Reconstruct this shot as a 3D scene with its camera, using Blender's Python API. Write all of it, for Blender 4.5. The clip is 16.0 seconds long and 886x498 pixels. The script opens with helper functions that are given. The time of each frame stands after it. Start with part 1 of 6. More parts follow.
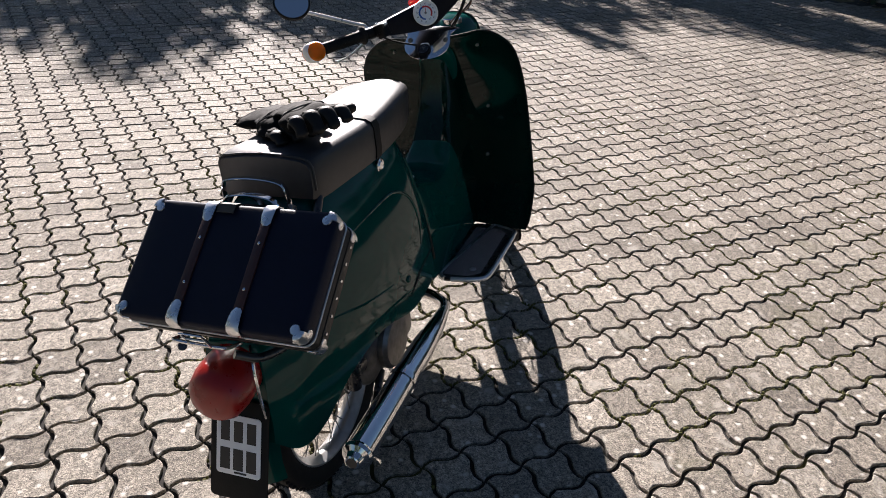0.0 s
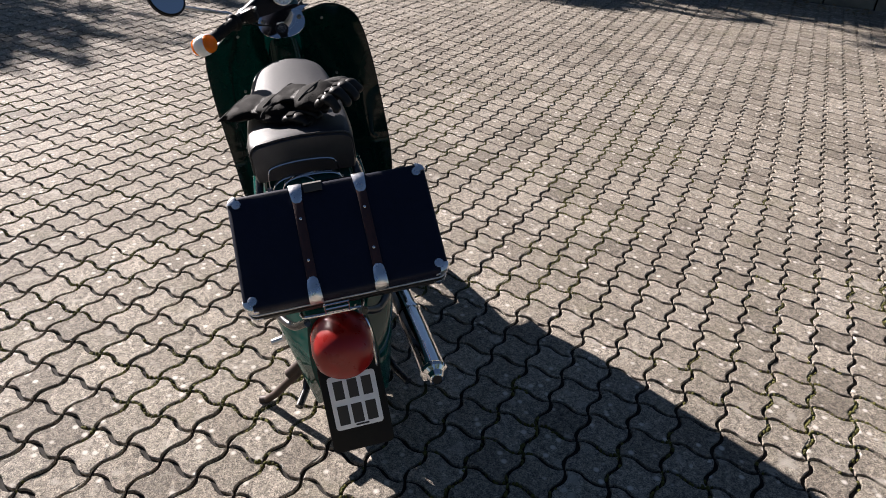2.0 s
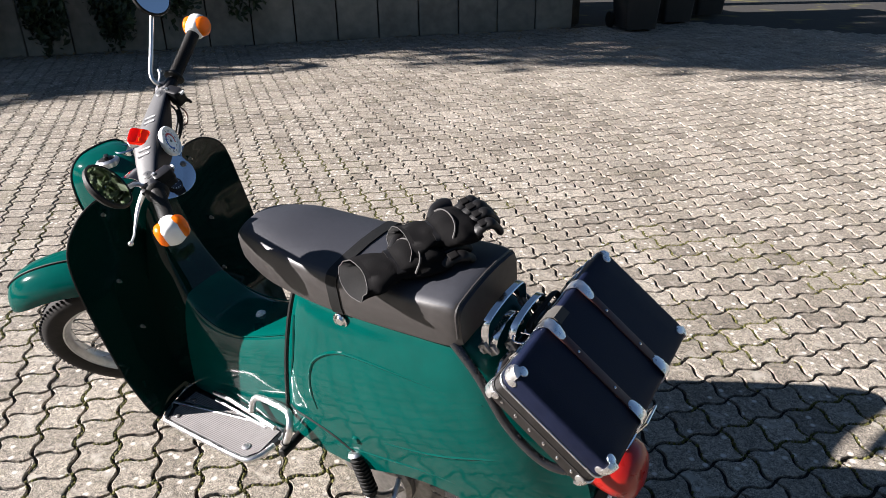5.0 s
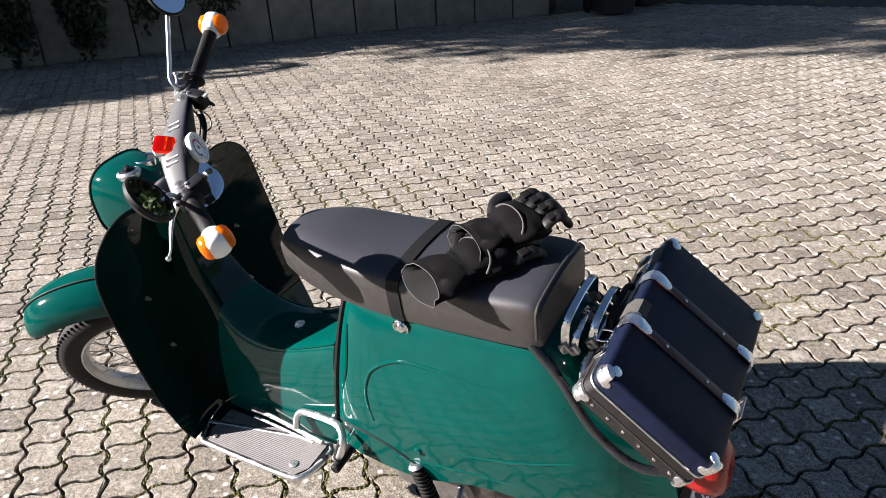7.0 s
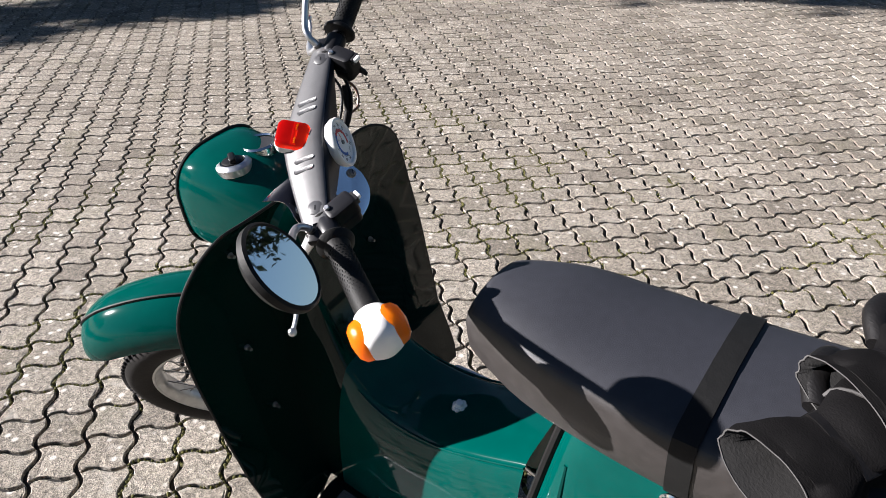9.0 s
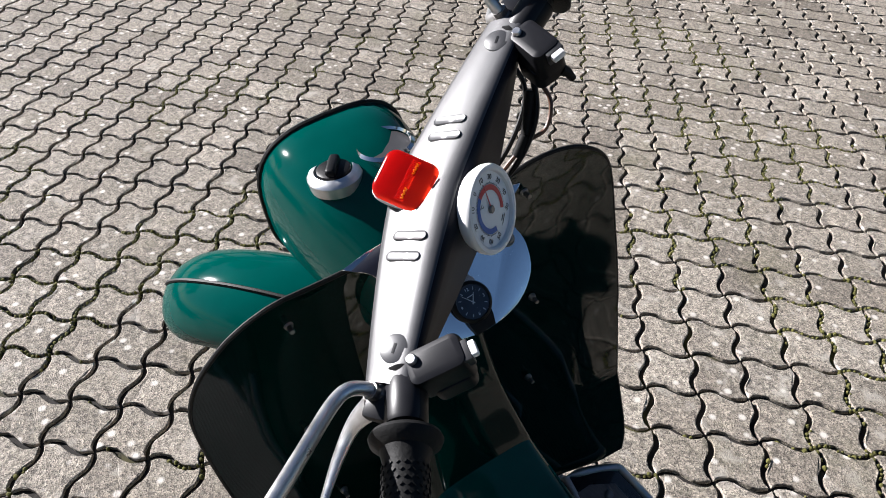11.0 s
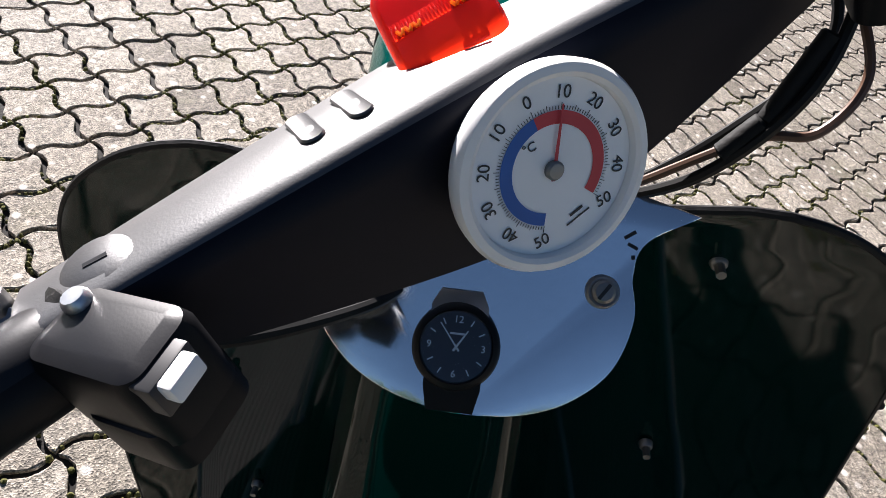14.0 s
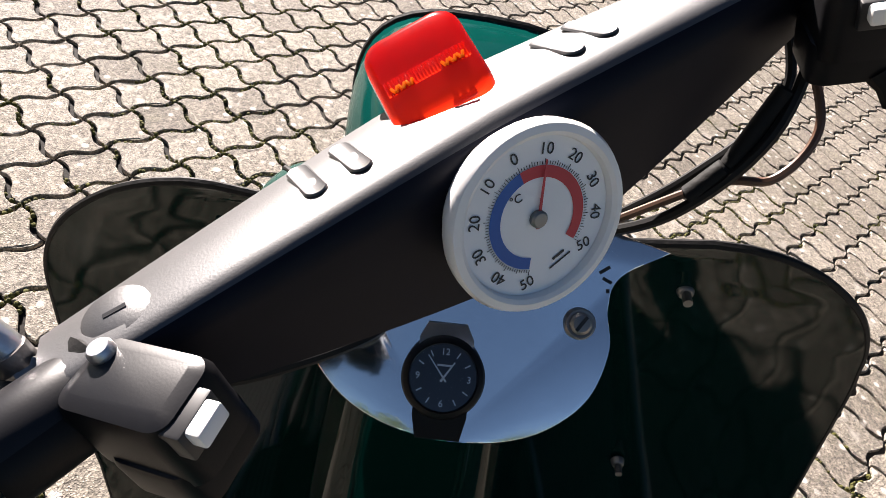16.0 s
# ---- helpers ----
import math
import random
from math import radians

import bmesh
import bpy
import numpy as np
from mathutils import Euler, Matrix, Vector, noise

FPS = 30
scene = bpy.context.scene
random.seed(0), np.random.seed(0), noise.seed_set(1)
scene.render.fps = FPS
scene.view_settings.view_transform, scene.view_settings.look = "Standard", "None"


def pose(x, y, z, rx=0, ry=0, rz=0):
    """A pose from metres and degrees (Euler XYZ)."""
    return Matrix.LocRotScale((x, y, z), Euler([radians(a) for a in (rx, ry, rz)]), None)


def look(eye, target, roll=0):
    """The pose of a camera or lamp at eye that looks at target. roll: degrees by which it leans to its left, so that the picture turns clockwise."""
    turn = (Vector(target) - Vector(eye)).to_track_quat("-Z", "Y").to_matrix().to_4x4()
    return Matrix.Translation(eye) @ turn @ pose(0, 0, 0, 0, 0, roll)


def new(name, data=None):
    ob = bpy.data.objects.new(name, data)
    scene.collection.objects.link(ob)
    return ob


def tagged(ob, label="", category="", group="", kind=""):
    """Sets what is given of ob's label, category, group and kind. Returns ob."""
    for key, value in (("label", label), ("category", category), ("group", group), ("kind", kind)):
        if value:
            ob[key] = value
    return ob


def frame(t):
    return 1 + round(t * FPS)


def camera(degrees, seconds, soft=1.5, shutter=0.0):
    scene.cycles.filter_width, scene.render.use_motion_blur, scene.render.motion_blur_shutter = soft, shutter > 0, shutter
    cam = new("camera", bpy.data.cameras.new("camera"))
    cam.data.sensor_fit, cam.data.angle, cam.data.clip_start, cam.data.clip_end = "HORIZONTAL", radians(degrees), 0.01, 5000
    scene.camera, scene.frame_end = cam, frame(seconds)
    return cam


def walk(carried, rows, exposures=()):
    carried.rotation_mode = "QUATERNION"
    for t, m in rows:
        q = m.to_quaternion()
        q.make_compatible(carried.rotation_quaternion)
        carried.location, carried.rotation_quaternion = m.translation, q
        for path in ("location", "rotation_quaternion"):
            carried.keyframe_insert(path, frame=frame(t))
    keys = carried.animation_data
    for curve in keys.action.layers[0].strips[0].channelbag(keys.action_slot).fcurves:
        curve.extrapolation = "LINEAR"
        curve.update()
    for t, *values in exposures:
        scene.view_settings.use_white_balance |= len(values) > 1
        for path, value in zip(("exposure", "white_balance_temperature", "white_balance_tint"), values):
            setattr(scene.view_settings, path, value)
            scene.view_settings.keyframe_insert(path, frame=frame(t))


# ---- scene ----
cam = camera(62.98, 16.0, soft=0.75)
PATH = [
    (0, (-1.2159, -0.6705, 1.4509), (0.4260, -0.1164, 0.4523), 3.27),
    (0.5, (-1.4090, -0.4839, 1.4714), (0.2916, -0.1327, 0.4792), 2.33),
    (1, (-1.4645, -0.2400, 1.4554), (0.2710, -0.0378, 0.4822), 1.80),
    (1.5, (-1.4970, -0.0473, 1.4611), (0.2266, -0.2216, 0.4616), 4.55),
    (2, (-1.5568, 0.1980, 1.4693), (0.1064, -0.2527, 0.4541), 3.36),
    (2.5, (-1.4635, 0.4067, 1.4439), (0.1177, -0.2640, 0.4192), 1.62),
    (3, (-1.3187, 0.5788, 1.4744), (0.2218, -0.2812, 0.5325), 1.00),
    (3.5, (-1.1948, 0.8348, 1.4678), (0.1604, -0.2824, 0.5111), -1.11),
    (4, (-0.9902, 0.9870, 1.4569), (0.2253, -0.3252, 0.5620), -0.88),
    (4.5, (-0.7761, 1.1061, 1.4980), (0.3260, -0.3058, 0.6081), -0.41),
    (4.7, (-0.7056, 1.1715, 1.4976), (0.3054, -0.3205, 0.6305), -0.03),
    (7, (-0.45, 1.207, 1.476), (0.474, -0.331, 0.592), -3.5),
    (7.5, (-0.285, 1.102, 1.475), (0.753, -0.311, 0.513), -6.5),
    (8, (-0.132, 1.041, 1.472), (0.897, -0.373, 0.502), -3.0),
    (8.2, (-0.065, 1.016, 1.44), (0.919, -0.43, 0.469), -1.4),
    (10.3, (0.339, 0.503, 1.383), (1.491, -0.581, 0.16), 1.6),
    (10.5, (0.387, 0.485, 1.379), (1.543, -0.566, 0.131), 2.7),
    (11, (0.462, 0.405, 1.339), (1.745, -0.423, 0.048), 2.0),
    (11.5, (0.488, 0.31, 1.321), (1.962, -0.218, 0.077), -11.3),
    (12, (0.515, 0.246, 1.251), (2.069, -0.211, 0.078), -8.9),
    (12.5, (0.542, 0.219, 1.196), (2.068, -0.259, -0.005), -0.4),
    (13, (0.588, 0.193, 1.148), (2.107, -0.057, -0.129), 13.3),
    (13.5, (0.609, 0.171, 1.128), (2.114, 0.0, -0.179), 17.4),
    (14, (0.632, 0.16, 1.119), (2.124, 0.046, -0.209), 19.8),
    (14.5, (0.637, 0.166, 1.113), (2.108, 0.065, -0.239), 19.4),
    (15, (0.633, 0.164, 1.114), (2.115, 0.061, -0.225), 19.5),
    (15.5, (0.629, 0.16, 1.118), (2.135, 0.025, -0.192), 19.9),
    (16, (0.624, 0.174, 1.137), (2.149, -0.021, -0.142), 21.3),
]
EXPOSURES = [(0, 1.44, 6250, 14), (2, 1.32, 6300, 14), (3.5, 1.57, 6150, 12), (4.7, 1.75, 6100, 11), (7, 1.83, 6150, 12), (8, 1.72, 6100, 12), (10.3, 1.40, 5900, 10), (12.5, 1.46, 5850, 11), (14.5, 1.80, 6200, 13), (16, 1.86, 6500, 14)]
walk(cam, [(t, look(eye, target, roll)) for t, eye, target, roll in PATH], EXPOSURES)

# ---- light ----
SUN_AZ, SUN_EL = 33.0, 24.0
world = bpy.data.worlds.new("sky")
scene.world = world
world.use_nodes = True
_wn = world.node_tree.nodes
_sky = _wn.new("ShaderNodeTexSky")
_sky.sky_type = "NISHITA"
_sky.sun_disc = False
_sky.sun_elevation = radians(SUN_EL)
_sky.sun_rotation = radians(90 - SUN_AZ)
_sky.dust_density, _sky.ozone_density = 0.4, 2.5
_wn["Background"].inputs["Strength"].default_value = 0.0235
world.node_tree.links.new(_sky.outputs["Color"], _wn["Background"].inputs["Color"])
sun = new("sun", bpy.data.lights.new("sun", "SUN"))
sun.data.energy = 6.0
sun.data.angle = radians(0.53)
sun.data.color = (1.0, 0.91, 0.83)
SUN_TO = Vector((math.cos(radians(SUN_AZ)) * math.cos(radians(SUN_EL)), math.sin(radians(SUN_AZ)) * math.cos(radians(SUN_EL)), math.sin(radians(SUN_EL))))
sun.matrix_world = look(SUN_TO * 20, (0, 0, 0))


# ---- materials ----
def material(name, color, rough=0.5, metal=0.0, coat=0.0, var=0.15, scale=40.0, bump=0.0, bscale=None, big=0.0, spec=0.5, trans=0.0, ior=1.5, rvar=0.0, coord="Object", coat_rough=0.06):
    """A principled surface with fine grain, coarse stains, uneven gloss and relief."""
    m = bpy.data.materials.new(name)
    m.use_nodes = True
    nt = m.node_tree
    b = nt.nodes["Principled BSDF"]
    b.inputs["Roughness"].default_value = rough
    b.inputs["Metallic"].default_value = metal
    b.inputs["Coat Weight"].default_value = coat
    b.inputs["Coat Roughness"].default_value = coat_rough
    b.inputs["Specular IOR Level"].default_value = spec
    b.inputs["Transmission Weight"].default_value = trans
    b.inputs["IOR"].default_value = ior
    tc = nt.nodes.new("ShaderNodeTexCoord")
    fine = nt.nodes.new("ShaderNodeTexNoise")
    fine.inputs["Scale"].default_value = scale
    fine.inputs["Detail"].default_value = 5
    nt.links.new(tc.outputs[coord], fine.inputs["Vector"])
    coarse = nt.nodes.new("ShaderNodeTexNoise")
    coarse.inputs["Scale"].default_value = scale * 0.12
    coarse.inputs["Detail"].default_value = 3
    nt.links.new(tc.outputs[coord], coarse.inputs["Vector"])
    add = nt.nodes.new("ShaderNodeMath")
    add.operation = "MULTIPLY_ADD"
    nt.links.new(coarse.outputs["Fac"], add.inputs[0])
    add.inputs[1].default_value = big if big else 0.5
    nt.links.new(fine.outputs["Fac"], add.inputs[2])
    mr = nt.nodes.new("ShaderNodeMapRange")
    nt.links.new(add.outputs[0], mr.inputs["Value"])
    half = 0.5 * (1 + (big if big else 0.5))
    mr.inputs["From Min"].default_value = half - 0.3
    mr.inputs["From Max"].default_value = half + 0.3
    mr.inputs["To Min"].default_value = 1 - var
    mr.inputs["To Max"].default_value = 1 + var
    mix = nt.nodes.new("ShaderNodeVectorMath")
    mix.operation = "SCALE"
    mix.inputs[0].default_value = color[:3]
    nt.links.new(mr.outputs["Result"], mix.inputs["Scale"])
    nt.links.new(mix.outputs["Vector"], b.inputs["Base Color"])
    if rvar:
        rr = nt.nodes.new("ShaderNodeMapRange")
        nt.links.new(add.outputs[0], rr.inputs["Value"])
        rr.inputs["From Min"].default_value = half - 0.3
        rr.inputs["From Max"].default_value = half + 0.3
        rr.inputs["To Min"].default_value = max(0.02, rough - rvar)
        rr.inputs["To Max"].default_value = min(1, rough + rvar)
        nt.links.new(rr.outputs["Result"], b.inputs["Roughness"])
    if bump:
        bn = nt.nodes.new("ShaderNodeTexNoise")
        bn.inputs["Scale"].default_value = bscale or scale * 3
        bn.inputs["Detail"].default_value = 4
        nt.links.new(tc.outputs[coord], bn.inputs["Vector"])
        bp = nt.nodes.new("ShaderNodeBump")
        bp.inputs["Strength"].default_value = bump
        bp.inputs["Distance"].default_value = 0.002
        nt.links.new(bn.outputs["Fac"], bp.inputs["Height"])
        nt.links.new(bp.outputs["Normal"], b.inputs["Normal"])
    return m


GREEN = material("green_paint", (0.001, 0.048, 0.040), 0.35, coat=0.55, spec=0.0, var=0.12, scale=22, bump=0.05, bscale=45, rvar=0.1, coat_rough=0.07)
def see_through(m, color, share):
    """Lets light pass scattered through a coloured lens."""
    nt = m.node_tree
    b = nt.nodes["Principled BSDF"]
    tr = nt.nodes.new("ShaderNodeBsdfTranslucent")
    tr.inputs["Color"].default_value = (*color, 1)
    mx = nt.nodes.new("ShaderNodeMixShader")
    mx.inputs["Fac"].default_value = share
    out = nt.nodes["Material Output"]
    nt.links.new(b.outputs["BSDF"], mx.inputs[1])
    nt.links.new(tr.outputs["BSDF"], mx.inputs[2])
    nt.links.new(mx.outputs["Shader"], out.inputs["Surface"])
    return m


# green paint with the shade of the shield's inner side put into its colour
SHADED_GREEN = material("shaded_green_paint", (0.0008, 0.011, 0.0085), 0.35, coat=0.5, spec=0.0, var=0.1, scale=25, bump=0.04, bscale=22, rvar=0.08, coat_rough=0.05)
BLACK_PAINT = material("black_paint", (0.012, 0.012, 0.014), 0.3, coat=0.6, var=0.2, rvar=0.1)
# sun and sky painted into the seat vinyl: warm lighter sides, bluish darker top
VINYL = material("black_vinyl", (0.031, 0.028, 0.027), 0.42, var=0.2, scale=60, bump=0.10, bscale=500, rvar=0.08, spec=0.45)
VINYL_TOP = material("vinyl_top_sky_tint", (0.019, 0.020, 0.026), 0.55, var=0.15, scale=90, bump=0.15, bscale=700)
RUBBER = material("black_rubber", (0.007, 0.007, 0.007), 0.6, var=0.2, scale=80, bump=0.2, bscale=300, spec=0.2)
TYRE = material("tyre_rubber", (0.013, 0.0115, 0.011), 0.78, var=0.3, scale=40, bump=0.3, bscale=120, spec=0.25)
CHROME = material("chrome", (0.75, 0.75, 0.76), 0.1, metal=1.0, var=0.08, scale=50, rvar=0.06)
ALU = material("aluminium", (0.66, 0.66, 0.67), 0.36, metal=1.0, var=0.15, scale=60, bump=0.08, rvar=0.1)
RIM = material("rim_paint", (0.5, 0.5, 0.5), 0.35, metal=0.7, var=0.2, scale=50)
STEEL = material("dull_steel", (0.25, 0.24, 0.23), 0.45, metal=0.9, var=0.3, scale=60, bump=0.15)
POLISHED = material("polished_sheet", (0.88, 0.89, 0.91), 0.10, metal=1.0, var=0.06, scale=25, rvar=0.06, bump=0.02, bscale=200)
# near-black copy of the cover plastic, for its shaded rear face
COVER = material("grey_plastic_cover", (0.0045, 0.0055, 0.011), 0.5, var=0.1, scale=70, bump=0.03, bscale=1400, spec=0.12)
# lighter copy of the switch plastic, painting tops that the sun strikes
LIT_SWITCH = material("lit_switch_plastic", (0.011, 0.011, 0.013), 0.38, var=0.2, scale=60, bump=0.02, bscale=1100, big=1.0, spec=0.28)
CAP_METAL = material("pressed_cap_metal", (0.85, 0.85, 0.87), 0.3, metal=1.0, var=0.12, scale=70, bump=0.15, bscale=130, rvar=0.1)
RUSTY = material("rusty_brown_paint", (0.035, 0.019, 0.013), 0.6, var=0.4, scale=50, bump=0.2, bscale=200)
# paler, glossier copy of the cover plastic, painting its sunlit top
LIT_COVER = material("lit_cover_plastic", (0.036, 0.036, 0.039), 0.43, var=0.2, scale=60, bump=0.06, bscale=1100, big=1.0, spec=0.9)
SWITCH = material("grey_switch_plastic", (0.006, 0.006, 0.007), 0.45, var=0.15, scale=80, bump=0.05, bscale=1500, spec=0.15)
WHITE = material("white_plastic", (0.84, 0.83, 0.81), 0.35, var=0.05, scale=40, rvar=0.05)
DIAL = material("dial_card", (0.85, 0.86, 0.87), 0.45, var=0.03, scale=40)
RED = see_through(material("red_lens", (0.25, 0.003, 0.001), 0.16, var=0.25, scale=40, coat=0.35), (0.95, 0.035, 0.006), 0.58)
DEEP_RED = see_through(material("tail_lens", (0.3, 0.008, 0.005), 0.3, var=0.2, scale=40, coat=0.3, rvar=0.1), (0.5, 0.012, 0.006), 0.15)
ORANGE = see_through(material("orange_lens", (0.6, 0.17, 0.002), 0.16, var=0.1, scale=60, coat=0.6, bump=0.3, bscale=500), (1.0, 0.42, 0.015), 0.6)
LEATHER = material("blue_black_leatherette", (0.0030, 0.0055, 0.019), 0.5, var=0.2, scale=60, bump=0.2, bscale=420, rvar=0.08, spec=0.22)
LEATHER_SIDE = material("black_leatherette_side", (0.010, 0.0085, 0.008), 0.42, var=0.25, scale=50, bump=0.4, bscale=300, rvar=0.1)
BROWN = material("brown_strip", (0.042, 0.014, 0.011), 0.4, var=0.25, scale=50, bump=0.2, bscale=200, rvar=0.1)
GLOVE = material("black_glove_textile", (0.0024, 0.0021, 0.0023), 0.8, var=0.3, scale=60, bump=0.35, bscale=450, spec=0.12)
GLOVE_LEATHER = material("black_glove_leather", (0.0042, 0.0037, 0.0038), 0.5, var=0.25, scale=60, bump=0.3, bscale=250, spec=0.3)
GLOVE_LINING = material("grey_glove_lining", (0.0065, 0.0060, 0.0058), 0.9, var=0.25, scale=90, bump=0.4, bscale=300)
SEAM = material("grey_stitching", (0.03, 0.028, 0.027), 0.7, var=0.2, scale=200)
GREY_RUBBER = material("grey_footboard_rubber", (0.155, 0.146, 0.145), 0.6, var=0.15, scale=60, bump=0.2, bscale=250)
GREY_STRAP = material("grey_webbing", (0.05, 0.047, 0.042), 0.75, var=0.15, scale=100, bump=0.4, bscale=500)
INK = material("black_ink", (0.015, 0.015, 0.017), 0.5, var=0.1)
INK_BLUE = material("blue_ink", (0.012, 0.1, 0.4), 0.45, var=0.1)
INK_RED = material("red_ink", (0.5, 0.035, 0.045), 0.45, var=0.1)
INK_WHITE = material("white_ink", (0.6, 0.62, 0.65), 0.5, var=0.05)
WATCH_DIAL = material("watch_dial", (0.006, 0.008, 0.02), 0.35, var=0.1)
GLASS = material("clear_glass", (1, 1, 1), 0.02, trans=1.0, var=0.0, ior=1.35)
MIRROR = material("mirror_glass", (0.95, 0.96, 0.97), 0.02, metal=1.0, var=0.0)
PLATE_WHITE = material("plate_enamel", (0.86, 0.86, 0.86), 0.3, var=0.05, scale=40)
LAMP_GLASS = material("lamp_glass", (0.5, 0.52, 0.54), 0.12, var=0.1, scale=60, spec=0.8)
CABLE = material("cable_sleeve", (0.007, 0.007, 0.007), 0.5, var=0.2, scale=90, spec=0.2)
COPPER_CABLE = material("brown_cable", (0.09, 0.04, 0.02), 0.45, var=0.2, scale=90)
CONCRETE = material("wall_concrete", (0.2, 0.19, 0.165), 0.85, var=0.28, scale=9, bump=0.4, bscale=60, big=1.2)
BIN = material("bin_plastic", (0.012, 0.012, 0.013), 0.5, var=0.2, scale=20, bump=0.1)
BARK = material("bark", (0.09, 0.07, 0.05), 0.9, var=0.4, scale=15, bump=0.8, bscale=30)
SOIL = material("soil", (0.06, 0.045, 0.03), 0.95, var=0.4, scale=12, bump=0.6, bscale=50)
DRY_LEAF = material("dry_leaves", (0.2, 0.145, 0.075), 0.8, var=0.5, scale=3)
MOSS = material("moss", (0.085, 0.082, 0.018), 0.95, var=0.5, scale=60, bump=0.6, bscale=200)


def leaf_material(name, color):
    m = material(name, color, 0.55, var=0.4, scale=2.0)
    nt = m.node_tree
    geo = nt.nodes.new("ShaderNodeNewGeometry")
    hue = nt.nodes.new("ShaderNodeHueSaturation")
    mr = nt.nodes.new("ShaderNodeMapRange")
    mr.inputs["To Min"].default_value, mr.inputs["To Max"].default_value = 0.5, 1.5
    nt.links.new(geo.outputs["Random Per Island"], mr.inputs["Value"])
    b = nt.nodes["Principled BSDF"]
    link = b.inputs["Base Color"].links[0]
    src = link.from_socket
    nt.links.new(src, hue.inputs["Color"])
    nt.links.new(mr.outputs["Result"], hue.inputs["Value"])
    nt.links.new(hue.outputs["Color"], b.inputs["Base Color"])
    return m


LEAF = leaf_material("dark_leaves", (0.03, 0.05, 0.013))
IVY = leaf_material("ivy_leaves", (0.018, 0.03, 0.010))


# ---- building tools ----
def part(name, bm, mat, parent=None, label="", m=None, sharp=38):
    """Links a bmesh as one mesh object under a thing or a part."""
    bmesh.ops.recalc_face_normals(bm, faces=bm.faces)
    for f in bm.faces:
        f.smooth = True
    lim = radians(sharp)
    for e in bm.edges:
        if len(e.link_faces) == 2 and e.calc_face_angle(0) > lim:
            e.smooth = False
    me = bpy.data.meshes.new(name)
    bm.to_mesh(me)
    bm.free()
    for one in (mat if isinstance(mat, (list, tuple)) else (mat,)):
        me.materials.append(one)
    ob = new(name, me)
    if parent:
        ob.parent = parent
    if m is not None:
        ob.matrix_basis = m
    return tagged(ob, label)


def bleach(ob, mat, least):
    """Gives faces that look up, in the part's own straight pose, a second material that paints how light falls."""
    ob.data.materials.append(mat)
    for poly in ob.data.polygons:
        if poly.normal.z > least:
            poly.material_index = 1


def thing(name, label, category, m=None, group="", kind=""):
    ob = new(name)
    ob.empty_display_size = 0.1
    if m is not None:
        ob.matrix_basis = m
    return tagged(ob, label, category, group, kind)


def box(bm, size, m=None, bevel=0.0, seg=2):
    out = bmesh.ops.create_cube(bm, size=1.0, matrix=(m or Matrix()) @ Matrix.Diagonal((*size, 1)))
    if bevel:
        edges = list({e for v in out["verts"] for e in v.link_edges})
        bmesh.ops.bevel(bm, geom=edges, offset=bevel, segments=seg, profile=0.5, affect="EDGES")
    return bm


def frame_to(p, q):
    """A pose at p whose z axis points at q."""
    d = Vector(q) - Vector(p)
    return Matrix.Translation(p) @ d.to_track_quat("Z", "Y").to_matrix().to_4x4(), d.length


def cyl(bm, p, q, r, r2=None, seg=20, bevel=0.0):
    m, h = frame_to(p, q)
    r2 = r if r2 is None else r2
    if bevel:
        prof = [(max(r - bevel, 0.0), 0), (r, bevel), (r2, h - bevel), (max(r2 - bevel, 0.0), h)]
    else:
        prof = [(r, 0), (r2, h)]
    return revolve(bm, prof, m, seg)


def revolve(bm, prof, m=None, seg=28, caps=True):
    """Turns (radius, height) pairs round z."""
    m = m or Matrix()
    rings = []
    for r, h in prof:
        if r < 1e-5:
            rings.append([bm.verts.new(m @ Vector((0, 0, h)))])
        else:
            rings.append([bm.verts.new(m @ Vector((r * math.cos(2 * math.pi * k / seg), r * math.sin(2 * math.pi * k / seg), h))) for k in range(seg)])
    for a, b in zip(rings, rings[1:]):
        for k in range(seg):
            j = (k + 1) % seg
            if len(a) == 1 and len(b) == 1:
                continue
            if len(a) == 1:
                bm.faces.new((a[0], b[k], b[j]))
            elif len(b) == 1:
                bm.faces.new((a[k], a[j], b[0]))
            else:
                bm.faces.new((a[k], a[j], b[j], b[k]))
    if caps:
        for ring in (rings[0], rings[-1]):
            if len(ring) > 2:
                bm.faces.new(ring)
    return bm


def spline(pts, n=6, closed=False):
    """Points on a smooth curve through the given ones."""
    pts = [Vector(p) for p in pts]
    out = []
    count = len(pts) if closed else len(pts) - 1
    for i in range(count):
        p1, p2 = pts[i], pts[(i + 1) % len(pts)]
        p0 = pts[i - 1] if (closed or i) else p1 * 2 - p2
        p3 = pts[(i + 2) % len(pts)] if (closed or i + 2 < len(pts)) else p2 * 2 - p1
        for k in range(n):
            t = k / n
            out.append(0.5 * ((2 * p1) + (p2 - p0) * t + (2 * p0 - 5 * p1 + 4 * p2 - p3) * t * t + (3 * p1 - p0 - 3 * p2 + p3) * t ** 3))
    if not closed:
        out.append(pts[-1])
    return out


